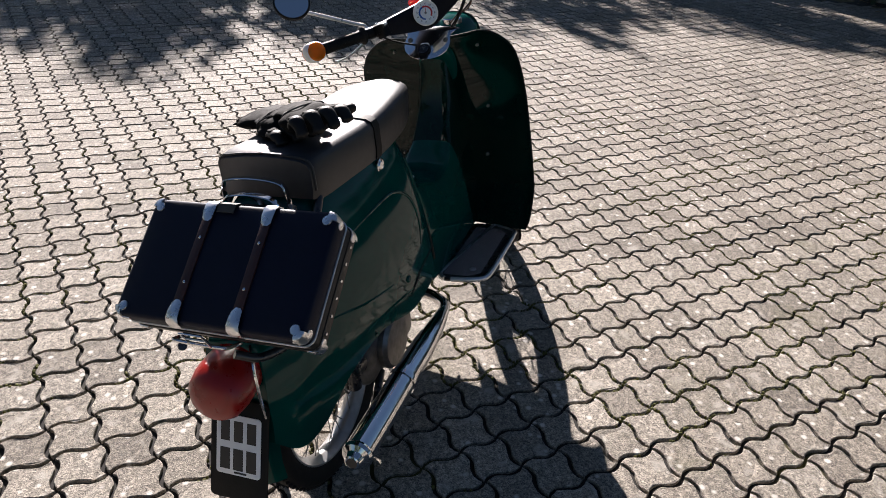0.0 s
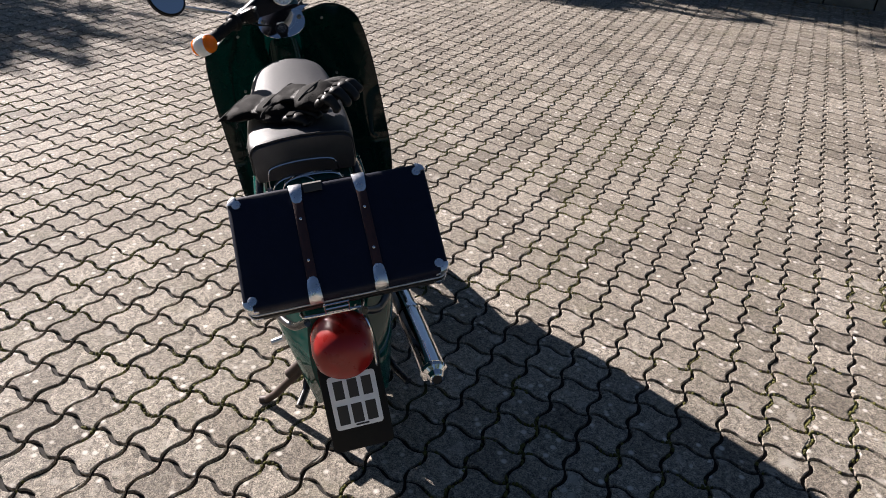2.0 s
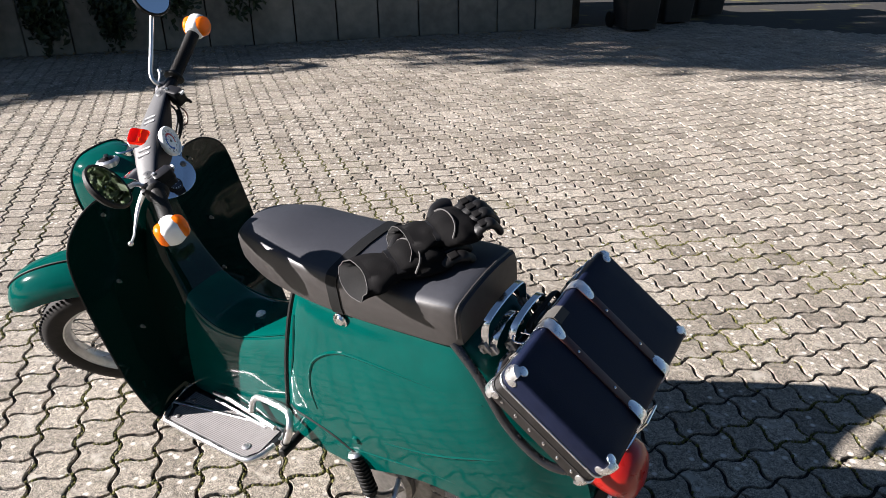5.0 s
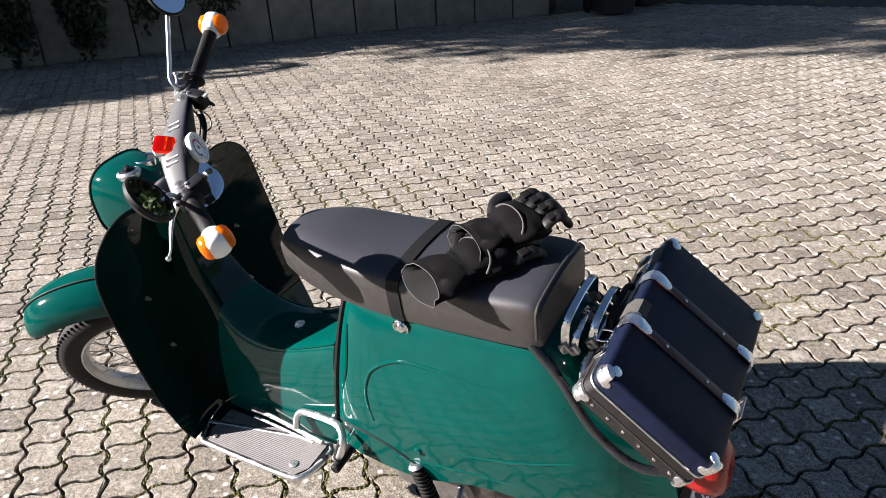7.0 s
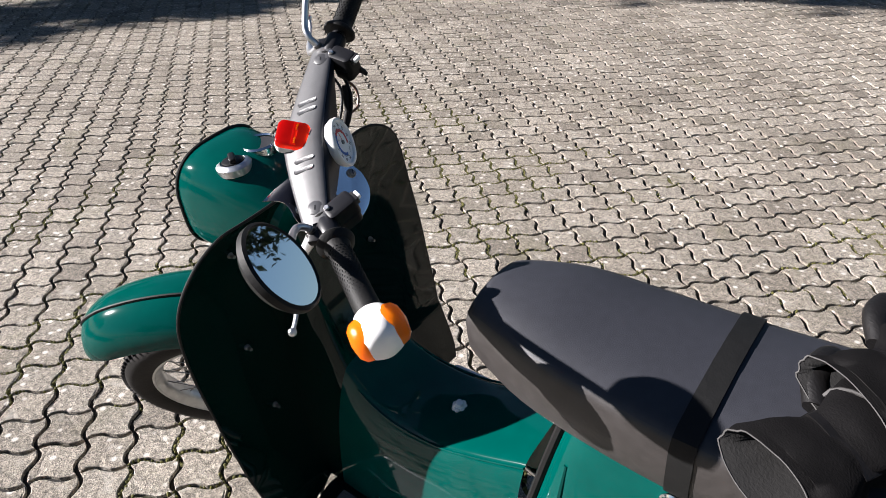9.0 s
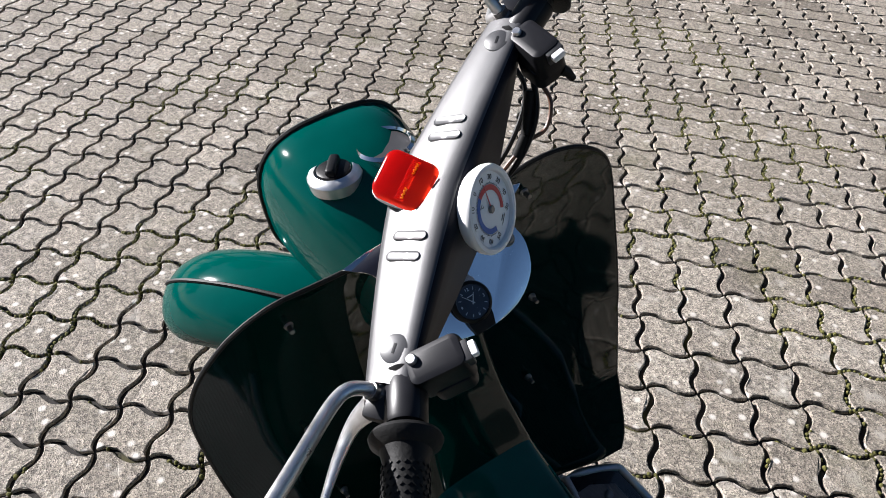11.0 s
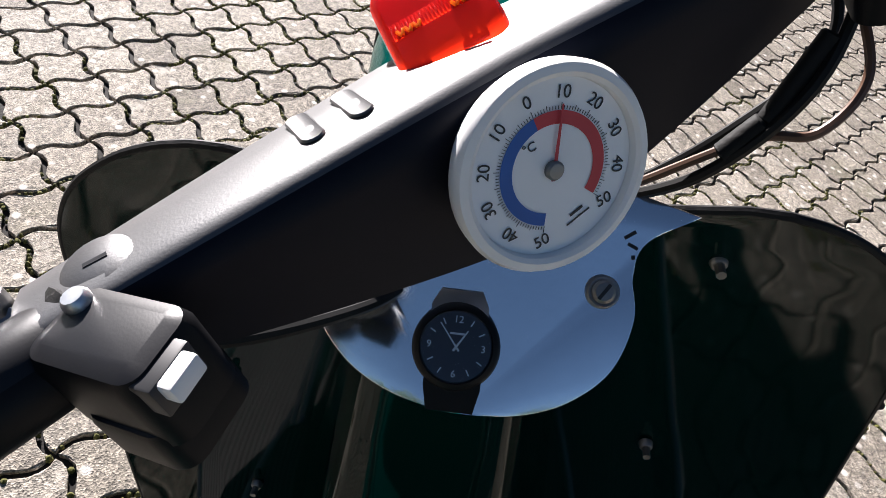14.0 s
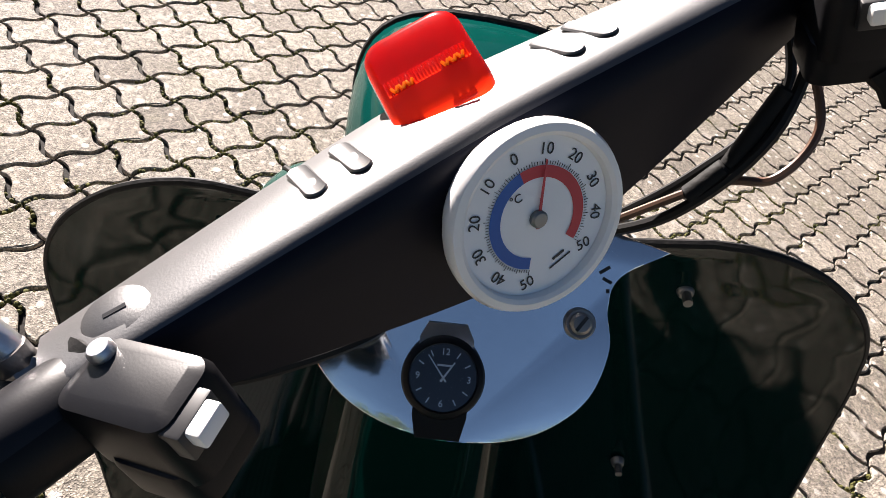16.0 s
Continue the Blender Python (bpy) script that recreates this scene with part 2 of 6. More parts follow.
def tube(bm, pts, r, seg=10, closed=False, caps=True, flat=None):
    """A pipe along points; r a number or a function of the share of the way; flat: (width share, height share)."""
    pts = [Vector(p) for p in pts]
    n = len(pts)
    rings = []
    up = None
    for i, p in enumerate(pts):
        a = pts[i - 1] if (i or closed) else p
        b = pts[(i + 1) % n] if (i + 1 < n or closed) else p
        d = (b - a).normalized()
        if up is None:
            up = d.orthogonal().normalized() if abs(d.z) > 0.95 else Vector((0, 0, 1))
        side = d.cross(up).normalized()
        up = side.cross(d).normalized()
        rad = r(i / max(1, n - 1)) if callable(r) else r
        fw, fh = flat or (1, 1)
        rings.append([bm.verts.new(p + side * (rad * fw * math.cos(2 * math.pi * k / seg)) + up * (rad * fh * math.sin(2 * math.pi * k / seg))) for k in range(seg)])
    pairs = list(zip(rings, rings[1:])) + ([(rings[-1], rings[0])] if closed else [])
    for a, b in pairs:
        for k in range(seg):
            j = (k + 1) % seg
            bm.faces.new((a[k], a[j], b[j], b[k]))
    if caps and not closed:
        bm.faces.new(rings[0])
        bm.faces.new(rings[-1])
    return bm


def loft(bm, loops, closed=True, caps=(True, True)):
    """Skins rows of points, each row a ring (closed) or a strip."""
    rows = [[bm.verts.new(p) for p in row] for row in loops]
    for a, b in zip(rows, rows[1:]):
        n = len(a)
        for k in range(n if closed else n - 1):
            j = (k + 1) % n
            bm.faces.new((a[k], a[j], b[j], b[k]))
    if closed:
        if caps[0]:
            bm.faces.new(rows[0])
        if caps[1]:
            bm.faces.new(rows[-1])
    return rows


def thicken(bm, t):
    """Gives an open skin a thickness."""
    bmesh.ops.recalc_face_normals(bm, faces=bm.faces)
    bm.normal_update()
    skin = list(bm.faces)
    rim = [e for e in bm.edges if len(e.link_faces) == 1]
    back = {v: bm.verts.new(v.co - v.normal * t) for v in list(bm.verts)}
    for f in skin:
        bm.faces.new([back[v] for v in reversed(f.verts)])
    for e in rim:
        v, w = e.verts
        bm.faces.new((v, w, back[w], back[v]))
    return bm


def slab(bm, outline, t, m=None, bevel=0.0):
    """A plate: a 2D outline with thickness t along z."""
    m = m or Matrix()
    vs = [bm.verts.new(m @ Vector((p[0], p[1], 0))) for p in outline]
    face = bm.faces.new(vs)
    out = bmesh.ops.extrude_face_region(bm, geom=[face])
    top = [g for g in out["geom"] if isinstance(g, bmesh.types.BMVert)]
    shift = m.to_3x3() @ Vector((0, 0, t))
    for v in top:
        v.co += shift
    if bevel:
        ring = [e for e in bm.edges if e.verts[0] in top and e.verts[1] in top]
        bmesh.ops.bevel(bm, geom=ring, offset=bevel, segments=2, profile=0.5, affect="EDGES")
    return bm


def rounded(w, h, r, n=5):
    """A rounded rectangle's outline."""
    out = []
    for cx, cy, a0 in ((w / 2 - r, h / 2 - r, 0), (-w / 2 + r, h / 2 - r, 90), (-w / 2 + r, -h / 2 + r, 180), (w / 2 - r, -h / 2 + r, 270)):
        for k in range(n + 1):
            a = radians(a0 + 90 * k / n)
            out.append((cx + r * math.cos(a), cy + r * math.sin(a)))
    return out


def basis(o, x, y):
    """A pose at o with the given x axis and y axis (made square)."""
    x = Vector(x).normalized()
    y = Vector(y)
    y = (y - x * y.dot(x)).normalized()
    z = x.cross(y)
    m = Matrix((x, y, z)).transposed().to_4x4()
    m.translation = o
    return m


def lettering(name, text, size, mat, parent, m, depth=0.0003):
    """Raised writing in the built-in font, as a mesh, centred on its pose."""
    cu = bpy.data.curves.new(name, "FONT")
    cu.body, cu.size, cu.align_x, cu.align_y, cu.extrude = text, size, "CENTER", "CENTER", depth
    tmp = bpy.data.objects.new(name, cu)
    me = bpy.data.meshes.new_from_object(tmp)
    bpy.data.objects.remove(tmp)
    me.materials.append(mat)
    ob = new(name, me)
    ob.parent = parent
    ob.matrix_basis = m
    return ob


# the moped leans on its side stand and its bars are turned to the left
LEAN_DEG, STEER_DEG, RAKE = 8.3, 42.5, 30.3
BIKE = pose(0.004, 0, -0.012, -LEAN_DEG, 0, 0)
HEAD_POINT = Vector((0.874, 0, 1.0))
HEAD_AXIS = Vector((-math.sin(radians(RAKE)), 0, math.cos(radians(RAKE))))
STEER = Matrix.Translation(HEAD_POINT) @ Matrix.Rotation(radians(STEER_DEG), 4, HEAD_AXIS) @ Matrix.Translation(-HEAD_POINT)
# the handlebar group, drawn round its own middle, sits a little smaller on the steering head
BAR = STEER @ Matrix.Translation((0.8495, 0, 1.0375)) @ Matrix.Scale(0.95, 4) @ Matrix.Translation((-0.8195, 0, -1.0600))

# ---- the moped (x forward, y to its left, z up; upright and straight, then leaned and steered) ----
moped = thing("moped", "dark green vintage moped parked on its side stand", "moped", BIKE)


def section_at(stations, u):
    """Stations of (top, middle, foot) points (x, z, half width) blended at u in 0..1."""
    k = u * (len(stations) - 1)
    i = min(int(k), len(stations) - 2)
    f = k - i
    out = []
    for j in range(3):
        p = [Vector(stations[max(0, min(len(stations) - 1, i + d))][j]) for d in (-1, 0, 1, 2)]
        out.append(0.5 * ((2 * p[1]) + (p[2] - p[0]) * f + (2 * p[0] - 5 * p[1] + 4 * p[2] - p[3]) * f * f + (3 * p[1] - p[0] - 3 * p[2] + p[3]) * f ** 3))
    return out


def hull_point(stations, u, v, crown=0.012):
    """A point of the left half of a hull: u along it, v from 0 (the ridge) to 1 (the foot)."""
    t, m, b = section_at(stations, u)
    ctrl = [Vector((t.x, 0, t.y + crown)), Vector((t.x, t.z * 0.72, t.y + crown * 0.6)), Vector((t.x * 0.93 + m.x * 0.07, t.z * 0.98, t.y * 0.93 + m.y * 0.07)),
            Vector((t.x * 0.55 + m.x * 0.45, (t.z + m.z * 1.04) * 0.5, t.y * 0.55 + m.y * 0.45)), Vector((m.x, m.z, m.y)), Vector((m.x * 0.45 + b.x * 0.55, (m.z * 1.04 + b.z) * 0.5, m.y * 0.45 + b.y * 0.55)), Vector((b.x, b.z, b.y))]
    k = v * (len(ctrl) - 1)
    i = min(int(k), len(ctrl) - 2)
    f = k - i
    p = [ctrl[max(0, min(len(ctrl) - 1, i + d))] for d in (-1, 0, 1, 2)]
    return 0.5 * ((2 * p[1]) + (p[2] - p[0]) * f + (2 * p[0] - 5 * p[1] + 4 * p[2] - p[3]) * f * f + (3 * p[1] - p[0] - 3 * p[2] + p[3]) * f ** 3)


def mirror_y(p):
    return Vector((p.x, -p.y, p.z))


def hull(bm, stations, nu, nv, crown=0.012):
    rows = []
    for i in range(nu + 1):
        half = [hull_point(stations, i / nu, j / nv, crown) for j in range(nv + 1)]
        rows.append([mirror_y(p) for p in reversed(half[1:])] + half)
    loft(bm, rows, closed=False)
    return rows


# rear body with its side covers
REAR = [((0.40, 0.775, 0.075), (0.44, 0.58, 0.115), (0.487, 0.372, 0.12)),
        ((0.36, 0.785, 0.100), (0.39, 0.57, 0.148), (0.43, 0.348, 0.142)),
        ((0.22, 0.785, 0.108), (0.23, 0.56, 0.162), (0.26, 0.345, 0.152)),
        ((0.07, 0.785, 0.108), (0.06, 0.56, 0.162), (0.08, 0.395, 0.152)),
        ((-0.05, 0.775, 0.104), (-0.08, 0.54, 0.150), (-0.07, 0.37, 0.135)),
        ((-0.13, 0.695, 0.096), (-0.17, 0.50, 0.13), (-0.16, 0.295, 0.105)),
        ((-0.21, 0.605, 0.082), (-0.24, 0.45, 0.102), (-0.235, 0.285, 0.085)),
        ((-0.270, 0.565, 0.062), (-0.295, 0.45, 0.076), (-0.290, 0.34, 0.064))]
bm = bmesh.new()
rows = hull(bm, REAR, 40, 24)
bm.verts.ensure_lookup_table()
tail_ring = [bm.verts[len(bm.verts) - len(rows[-1]) + k] for k in range(len(rows[-1]))]
nose_ring = [bm.verts[k] for k in range(len(rows[0]))]
bm.faces.new(tail_ring)
bm.faces.new(nose_ring)
part("rear_body", bm, GREEN, moped, "glossy green sheet metal body under the seat", sharp=55)

# pressed beads on both side covers
REAR_GRID = [(hull_point(REAR, i / 80, j / 60), i / 80, j / 60) for i in range(81) for j in range(8, 61)]


def cover_at(x, z):
    """The point of the side cover at that length and height."""
    return min(REAR_GRID, key=lambda g: (g[0].x - x) ** 2 + (g[0].z - z) ** 2)[0]


def on_cover(pts, side, lift=0.0):
    out = []
    for q in spline([(x, z, 0) for x, z in pts], 6):
        p = cover_at(q.x, q.y)
        out.append(Vector((q.x, (p.y + lift) * side, q.y)))
    for _ in range(4):
        ys = [p.y for p in out]
        for k in range(1, len(out) - 1):
            out[k].y = (ys[k - 1] + 2 * ys[k] + ys[k + 1]) / 4
    return out


for side in (1, -1):
    for path, r in (([(0.335, 0.50), (0.342, 0.55), (0.338, 0.60), (0.315, 0.645), (0.25, 0.682), (0.155, 0.688), (0.015, 0.68), (-0.09, 0.668)], 0.0045),
                    ([(0.385, 0.72), (0.388, 0.66), (0.398, 0.60), (0.425, 0.53)], 0.005),
                    ([(0.14, 0.488), (0.01, 0.515), (-0.10, 0.545), (-0.19, 0.553)], 0.0035),
                    ([(0.30, 0.40), (0.18, 0.425), (0.05, 0.44), (-0.10, 0.43)], 0.0035)):
        bm = bmesh.new()
        tube(bm, on_cover(path, side, -0.0012), lambda s: r * (0.35 + 0.65 * math.sin(math.pi * min(1.0, 0.12 + s * 0.95))), 8)
        part("panel_bead", bm, GREEN, moped)
    # black tube paints the shadow along the panel seam
    bm = bmesh.new()
    tube(bm, on_cover([(0.452, 0.437), (0.40, 0.442), (0.363, 0.440), (0.305, 0.428), (0.245, 0.40)], side, -0.001), 0.0042, 6)
    part("seam_shadow", bm, RUBBER, moped)
    # black tube painting the dark gap between cover and tunnel
    bm = bmesh.new()
    tube(bm, [Vector((p.x + 0.004, p.y * side, p.z)) for p in (hull_point(REAR, 0.0, v / 12) for v in range(4, 13))], 0.007, 8)
    part("gap_shadow", bm, RUBBER, moped)
    # round cover screw
    p = cover_at(0.235, 0.452)
    bm = bmesh.new()
    cyl(bm, (p.x, (p.y - 0.004) * side, p.z), (p.x, (p.y + 0.005) * side, p.z), 0.011, 0.009, 18, 0.002)
    part("cover_screw", bm, GREEN, moped)

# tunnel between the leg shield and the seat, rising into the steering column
TUNNEL = [((0.47, 0.615, 0.085), (0.475, 0.47, 0.112), (0.48, 0.30, 0.115)),
          ((0.55, 0.585, 0.088), (0.55, 0.45, 0.112), (0.55, 0.30, 0.115)),
          ((0.63, 0.562, 0.086), (0.63, 0.43, 0.108), (0.63, 0.30, 0.113)),
          ((0.72, 0.556, 0.082), (0.725, 0.43, 0.104), (0.73, 0.30, 0.113)),
          ((0.79, 0.60, 0.072), (0.81, 0.45, 0.098), (0.82, 0.30, 0.113)),
          ((0.832, 0.70, 0.058), (0.86, 0.50, 0.09), (0.87, 0.30, 0.112)),
          ((0.855, 0.84, 0.048), (0.905, 0.6, 0.08), (0.905, 0.30, 0.11))]
TUNNEL = [tuple((0.47 + (x - 0.47) * 1.16, z - 0.018 * max(0.0, 1 - abs(x - 0.64) / 0.16), w) for x, z, w in row) for row in TUNNEL]
bm = bmesh.new()
hull(bm, TUNNEL[:5], 24, 20, 0.008)
part("tunnel", bm, GREEN, moped, "glossy green tunnel between shield and seat", sharp=60)
# column end of the tunnel, split off to paint its shade in darker green
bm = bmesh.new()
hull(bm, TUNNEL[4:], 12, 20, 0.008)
part("column_cover", bm, SHADED_GREEN, moped, "column end of the green tunnel, painted darker for shade", sharp=60)
bm = bmesh.new()
for k in range(7):
    a = 2 * math.pi * k / 7
    revolve(bm, [(0.0, 0.007), (0.004, 0.006), (0.0055, 0.0)], Matrix.Translation((0.648 + 0.009 * math.cos(a), 0.009 * math.sin(a), 0.553)), 10)
revolve(bm, [(0.0, 0.010), (0.006, 0.009), (0.009, 0.005), (0.0095, -0.004)], Matrix.Translation((0.648, 0, 0.555)), 20)
part("tunnel_knob", bm, WHITE, moped, "small white star knob")
for side in (1, -1):
    bm = bmesh.new()
    rowz = [hull_point(TUNNEL, u / 20, 0.30, 0.008) for u in range(0, 13)]
    tube(bm, [Vector((p.x, (p.y + 0.001) * side, p.z + 0.001)) for p in rowz], 0.0022, 6)
    part("tunnel_seam", bm, GREEN, moped)

# leg shield
SHIELD_W = [(0.285, 0.236), (0.32, 0.247), (0.40, 0.254), (0.50, 0.260), (0.60, 0.265), (0.70, 0.268), (0.78, 0.266), (0.83, 0.261), (0.865, 0.249), (0.893, 0.230), (0.913, 0.205), (0.925, 0.179), (0.930, 0.157)]


def shield_x(y, z):
    x = 0.978 - 0.010 * (y / 0.27) ** 2 - 0.69 * max(0.0, z - 0.70) ** 2
    if z < 0.42:
        x -= 0.38 * (0.42 - z) ** 1.0 * 0.9
    x -= 0.05 * (0.9 - z) * min(1.0, abs(y) / 0.2) ** 2
    x -= 0.05 * max(0.0, abs(y) - 0.20) * (1 if z > 0.6 else 0.4)
    return x


bm = bmesh.new()
prof = spline([(w, z, 0) for z, w in SHIELD_W], 4)
rows = []
for q in prof:
    flare = 0.19 * min(1.0, max(0.0, (0.83 - q.y) / 0.42))
    rows.append([Vector((shield_x(q.x * s / 16, q.y), q.x * s / 16 * (1.025 + flare if s < 0 else 1), q.y)) for s in range(-16, 17)])
# the shield's upper edge dips a little in the middle
for row, q in zip(rows[-6:], prof[-6:]):
    for p in row:
        p.z -= 0.012 * max(0.0, 1 - (p.y / 0.14) ** 2) * (q.y - 0.90) / 0.03 if q.y > 0.90 else 0
for row in rows:
    for p in row:
        p.z -= 0.075 * p.y * min(1.0, max(0.0, (p.z - 0.40) / 0.45)) + 0.012 * min(1.0, max(0.0, (p.z - 0.78) / 0.12))
loft(bm, rows, closed=False)
thicken(bm, 0.0025)
part("leg_shield", bm, SHADED_GREEN, moped, "green leg shield with two rounded ears, shade painted into its colour", sharp=60)
edge = [row[0] for row in rows] + rows[-1][1:-1] + [row[-1] for row in reversed(rows)]
bm = bmesh.new()
tube(bm, edge, 0.0028, 8)
part("shield_trim", bm, RUBBER, moped, "black rubber edge strip")
for y, z in ((0.142, 0.874), (-0.142, 0.874), (0.161, 0.680), (-0.161, 0.680), (0.15, 0.52), (-0.15, 0.52)):
    bm = bmesh.new()
    x = shield_x(y, z)
    z -= 0.075 * y * min(1.0, (z - 0.40) / 0.45)
    cyl(bm, (x - 0.002, y, z), (x - 0.008, y, z), 0.0055, 0.005, 12, 0.001)
    cyl(bm, (x - 0.008, y, z), (x - 0.016, y, z), 0.003, 0.003, 8)
    part("shield_bolt", bm, STEEL, moped)

# fixed headlight housing on the front of the shield
bm = bmesh.new()
rows = []
for x, cz, w, h, sq in ((0.885, 0.840, 0.062, 0.075, 2.2), (0.93, 0.858, 0.078, 0.093, 2.3), (0.98, 0.874, 0.092, 0.098, 2.6), (1.033, 0.880, 0.099, 0.099, 2.9), (1.066, 0.881, 0.101, 0.1, 2.9), (1.076, 0.881, 0.098, 0.097, 2.9)):
    ring = []
    for k in range(40):
        a = 2 * math.pi * k / 40
        c, s = math.cos(a), math.sin(a)
        ring.append(Vector((x - 0.012 * s, math.copysign(abs(c) ** (2 / sq), c) * w, cz + math.copysign(abs(s) ** (2 / sq), s) * h)))
    rows.append(ring)
loft(bm, rows, True, (True, True))
housing = part("headlight_housing", bm, GREEN, moped, "green headlight nose with black rim", Matrix.Translation((0.062, 0, -0.024)) @ Matrix.Diagonal((1, 0.94, 1, 1)), sharp=60)
bm = bmesh.new()
tube(bm, [p + Vector((0.003, 0, 0)) for p in rows[-2]], 0.0032, 8, closed=True)
part("rim", bm, RUBBER, housing, "black rubber rim")
bm = bmesh.new()
loft(bm, [[Vector((1.078 + dx, p.y * s, 0.881 + (p.z - 0.881) * s)) for p in rows[-1]] for dx, s in ((0.0, 0.93), (0.008, 0.8), (0.013, 0.5), (0.015, 0.1))], True, (True, True))
part("lens", bm, LAMP_GLASS, housing, "ribbed clear headlight glass")
# ignition lock and speedometer in the top of the housing
bm = bmesh.new()
revolve(bm, [(0.030, -0.012), (0.031, 0.000), (0.028, 0.004), (0.022, 0.006), (0.020, 0.003), (0.0, 0.003)], pose(0.974, 0.034, 0.966, 0, 6, 0), 30)
lock = part("ignition_lock", bm, ALU, housing, "domed aluminium ignition lock")
bm = bmesh.new()
revolve(bm, [(0.0195, 0.0), (0.0190, 0.004), (0.0165, 0.0055), (0.0, 0.006)], pose(0.974, 0.034, 0.969, 0, 6, 0), 24)
box(bm, (0.036, 0.012, 0.009), pose(0.974, 0.034, 0.977, 0, 6, -35), 0.004, 3)
part("key_grip", bm, SWITCH, lock, "black key grip")
bm = bmesh.new()
revolve(bm, [(0.034, -0.01), (0.0345, 0.004), (0.031, 0.007), (0.029, 0.004)], pose(0.979, -0.032, 0.968, 0, 4, 0), 32, caps=False)
speedo = part("speedometer_ring", bm, CHROME, housing, "chrome ring")
bm = bmesh.new()
revolve(bm, [(0.029, 0.002), (0.0, 0.0022)], pose(0.979, -0.032, 0.968, 0, 4, 0), 28)
part("speedometer_dial", bm, INK, speedo)

# polished plate between the ears, under the bars
PLATE_AT = Vector((0.874, -0.009, 0.915))
PA = radians(45)
PLATE_M = basis(PLATE_AT, (0, -1, 0), (math.cos(PA), 0, math.sin(PA)))
half = [(0.0, -0.0670), (0.027, -0.0635), (0.050, -0.0535), (0.068, -0.035), (0.0745, -0.010), (0.0705, 0.010), (0.0745, 0.026), (0.097, 0.042), (0.070, 0.052), (0.03, 0.055)]
right = spline([(x, y, 0) for x, y in half[:8]], 6)
outline = [(p.x, p.y) for p in right] + [(0.07, 0.047), (0.03, 0.05), (-0.03, 0.05), (-0.07, 0.047)] + [(-p.x, p.y) for p in reversed(right[1:])]
bm = bmesh.new()
slab(bm, outline, 0.0022, PLATE_M, 0.0007)
plate = part("polished_plate", bm, POLISHED, moped, "polished aluminium plate under the handlebar", sharp=30)
for sx in (1, -1):
    bm = bmesh.new()
    cx, cy = 0.058 * sx, 0.0
    revolve(bm, [(0.0078, 0.002), (0.0078, 0.0035), (0.0068, 0.005), (0.0055, 0.0048)], PLATE_M @ Matrix.Translation((cx, cy, 0)), 22, caps=False)
    revolve(bm, [(0.0056, 0.002), (0.0054, 0.0062), (0.004, 0.0075), (0.0, 0.0078)], PLATE_M @ Matrix.Translation((cx, cy, 0)), 20, caps=False)
    screw = part("plate_screw", bm, STEEL, plate)
    # raised black bar paints the dark of the screw's slot
    bm = bmesh.new()
    box(bm, (0.0085, 0.0016, 0.0016), PLATE_M @ Matrix.Translation((cx, cy, 0.0074)) @ pose(0, 0, 0, 0, 0, 60))
    part("slot", bm, INK, screw)
for k, (px, py, w) in enumerate(((0.066, 0.028, 0.006), (0.068, 0.023, 0.005), (0.069, 0.018, 0.002))):
    bm = bmesh.new()
    box(bm, (w, 0.0016, 0.0003), PLATE_M @ Matrix.Translation((px, py, 0.0023)) @ pose(0, 0, 0, 0, 0, 40 - 60 * k))
    part("scratch_mark", bm, INK, plate)

# footboards
for side in (1, -1):
    out = [(0.895, 0.10), (0.90, 0.16), (0.872, 0.228), (0.84, 0.237), (0.70, 0.238), (0.575, 0.236), (0.545, 0.222), (0.530, 0.18), (0.535, 0.118), (0.66, 0.113), (0.80, 0.108)]
    ring = spline([(x, y * (side if side > 0 or y < 0.15 else -1.10), 0) for x, y in out], 4, True)
    bm = bmesh.new()
    slab(bm, [(p.x, p.y) for p in ring], 0.012, Matrix.Translation((0, 0, 0.278)), 0.002)
    board = part("footboard", bm, BLACK_PAINT, moped, "footboard with grey ribbed rubber mat")
    bm = bmesh.new()
    strips = []
    for k in range(23):
        for dy, z in ((0.0, 0.2914), (0.0008, 0.2919), (0.0034, 0.2919), (0.0042, 0.2914)):
            y = 0.123 + k * 0.0049 + dy
            x0 = 0.543 + (0.0 if y < 0.200 else (y - 0.200) * 0.7)
            x1 = 0.868 - (0.0 if y < 0.200 else (y - 0.200) * 0.6)
            strips.append([Vector((x0, y * side, z)), Vector((x1, y * side, z))])
    loft(bm, strips, closed=False)
    thicken(bm, 0.001)
    part("rubber_mat", bm, GREY_RUBBER, board)
    bm = bmesh.new()
    edge = [p + Vector((0, 0, 0.286)) for p in ring if abs(p.y) > 0.17 or p.x < 0.56]
    edge.sort(key=lambda p: math.atan2(abs(p.y) - 0.15, p.x - 0.70))
    tube(bm, edge, 0.0080, 10)
    part("edge_moulding", bm, ALU, board, "bright metal edge moulding")
    bm = bmesh.new()
    revolve(bm, [(0.011, 0), (0.011, 0.002), (0.006, 0.004), (0.0, 0.004)], Matrix.Translation((0.585, 0.205 * side, 0.292)), 18)
    part("mat_rivet", bm, ALU, board)
    for x, y in ((0.845, 0.150), (0.838, 0.214)):
        bm = bmesh.new()
        revolve(bm, [(0.007, 0), (0.007, 0.002), (0.004, 0.0035), (0.0, 0.0036)], Matrix.Translation((x, y * side, 0.292)), 14)
        part("board_screw", bm, STEEL, board)

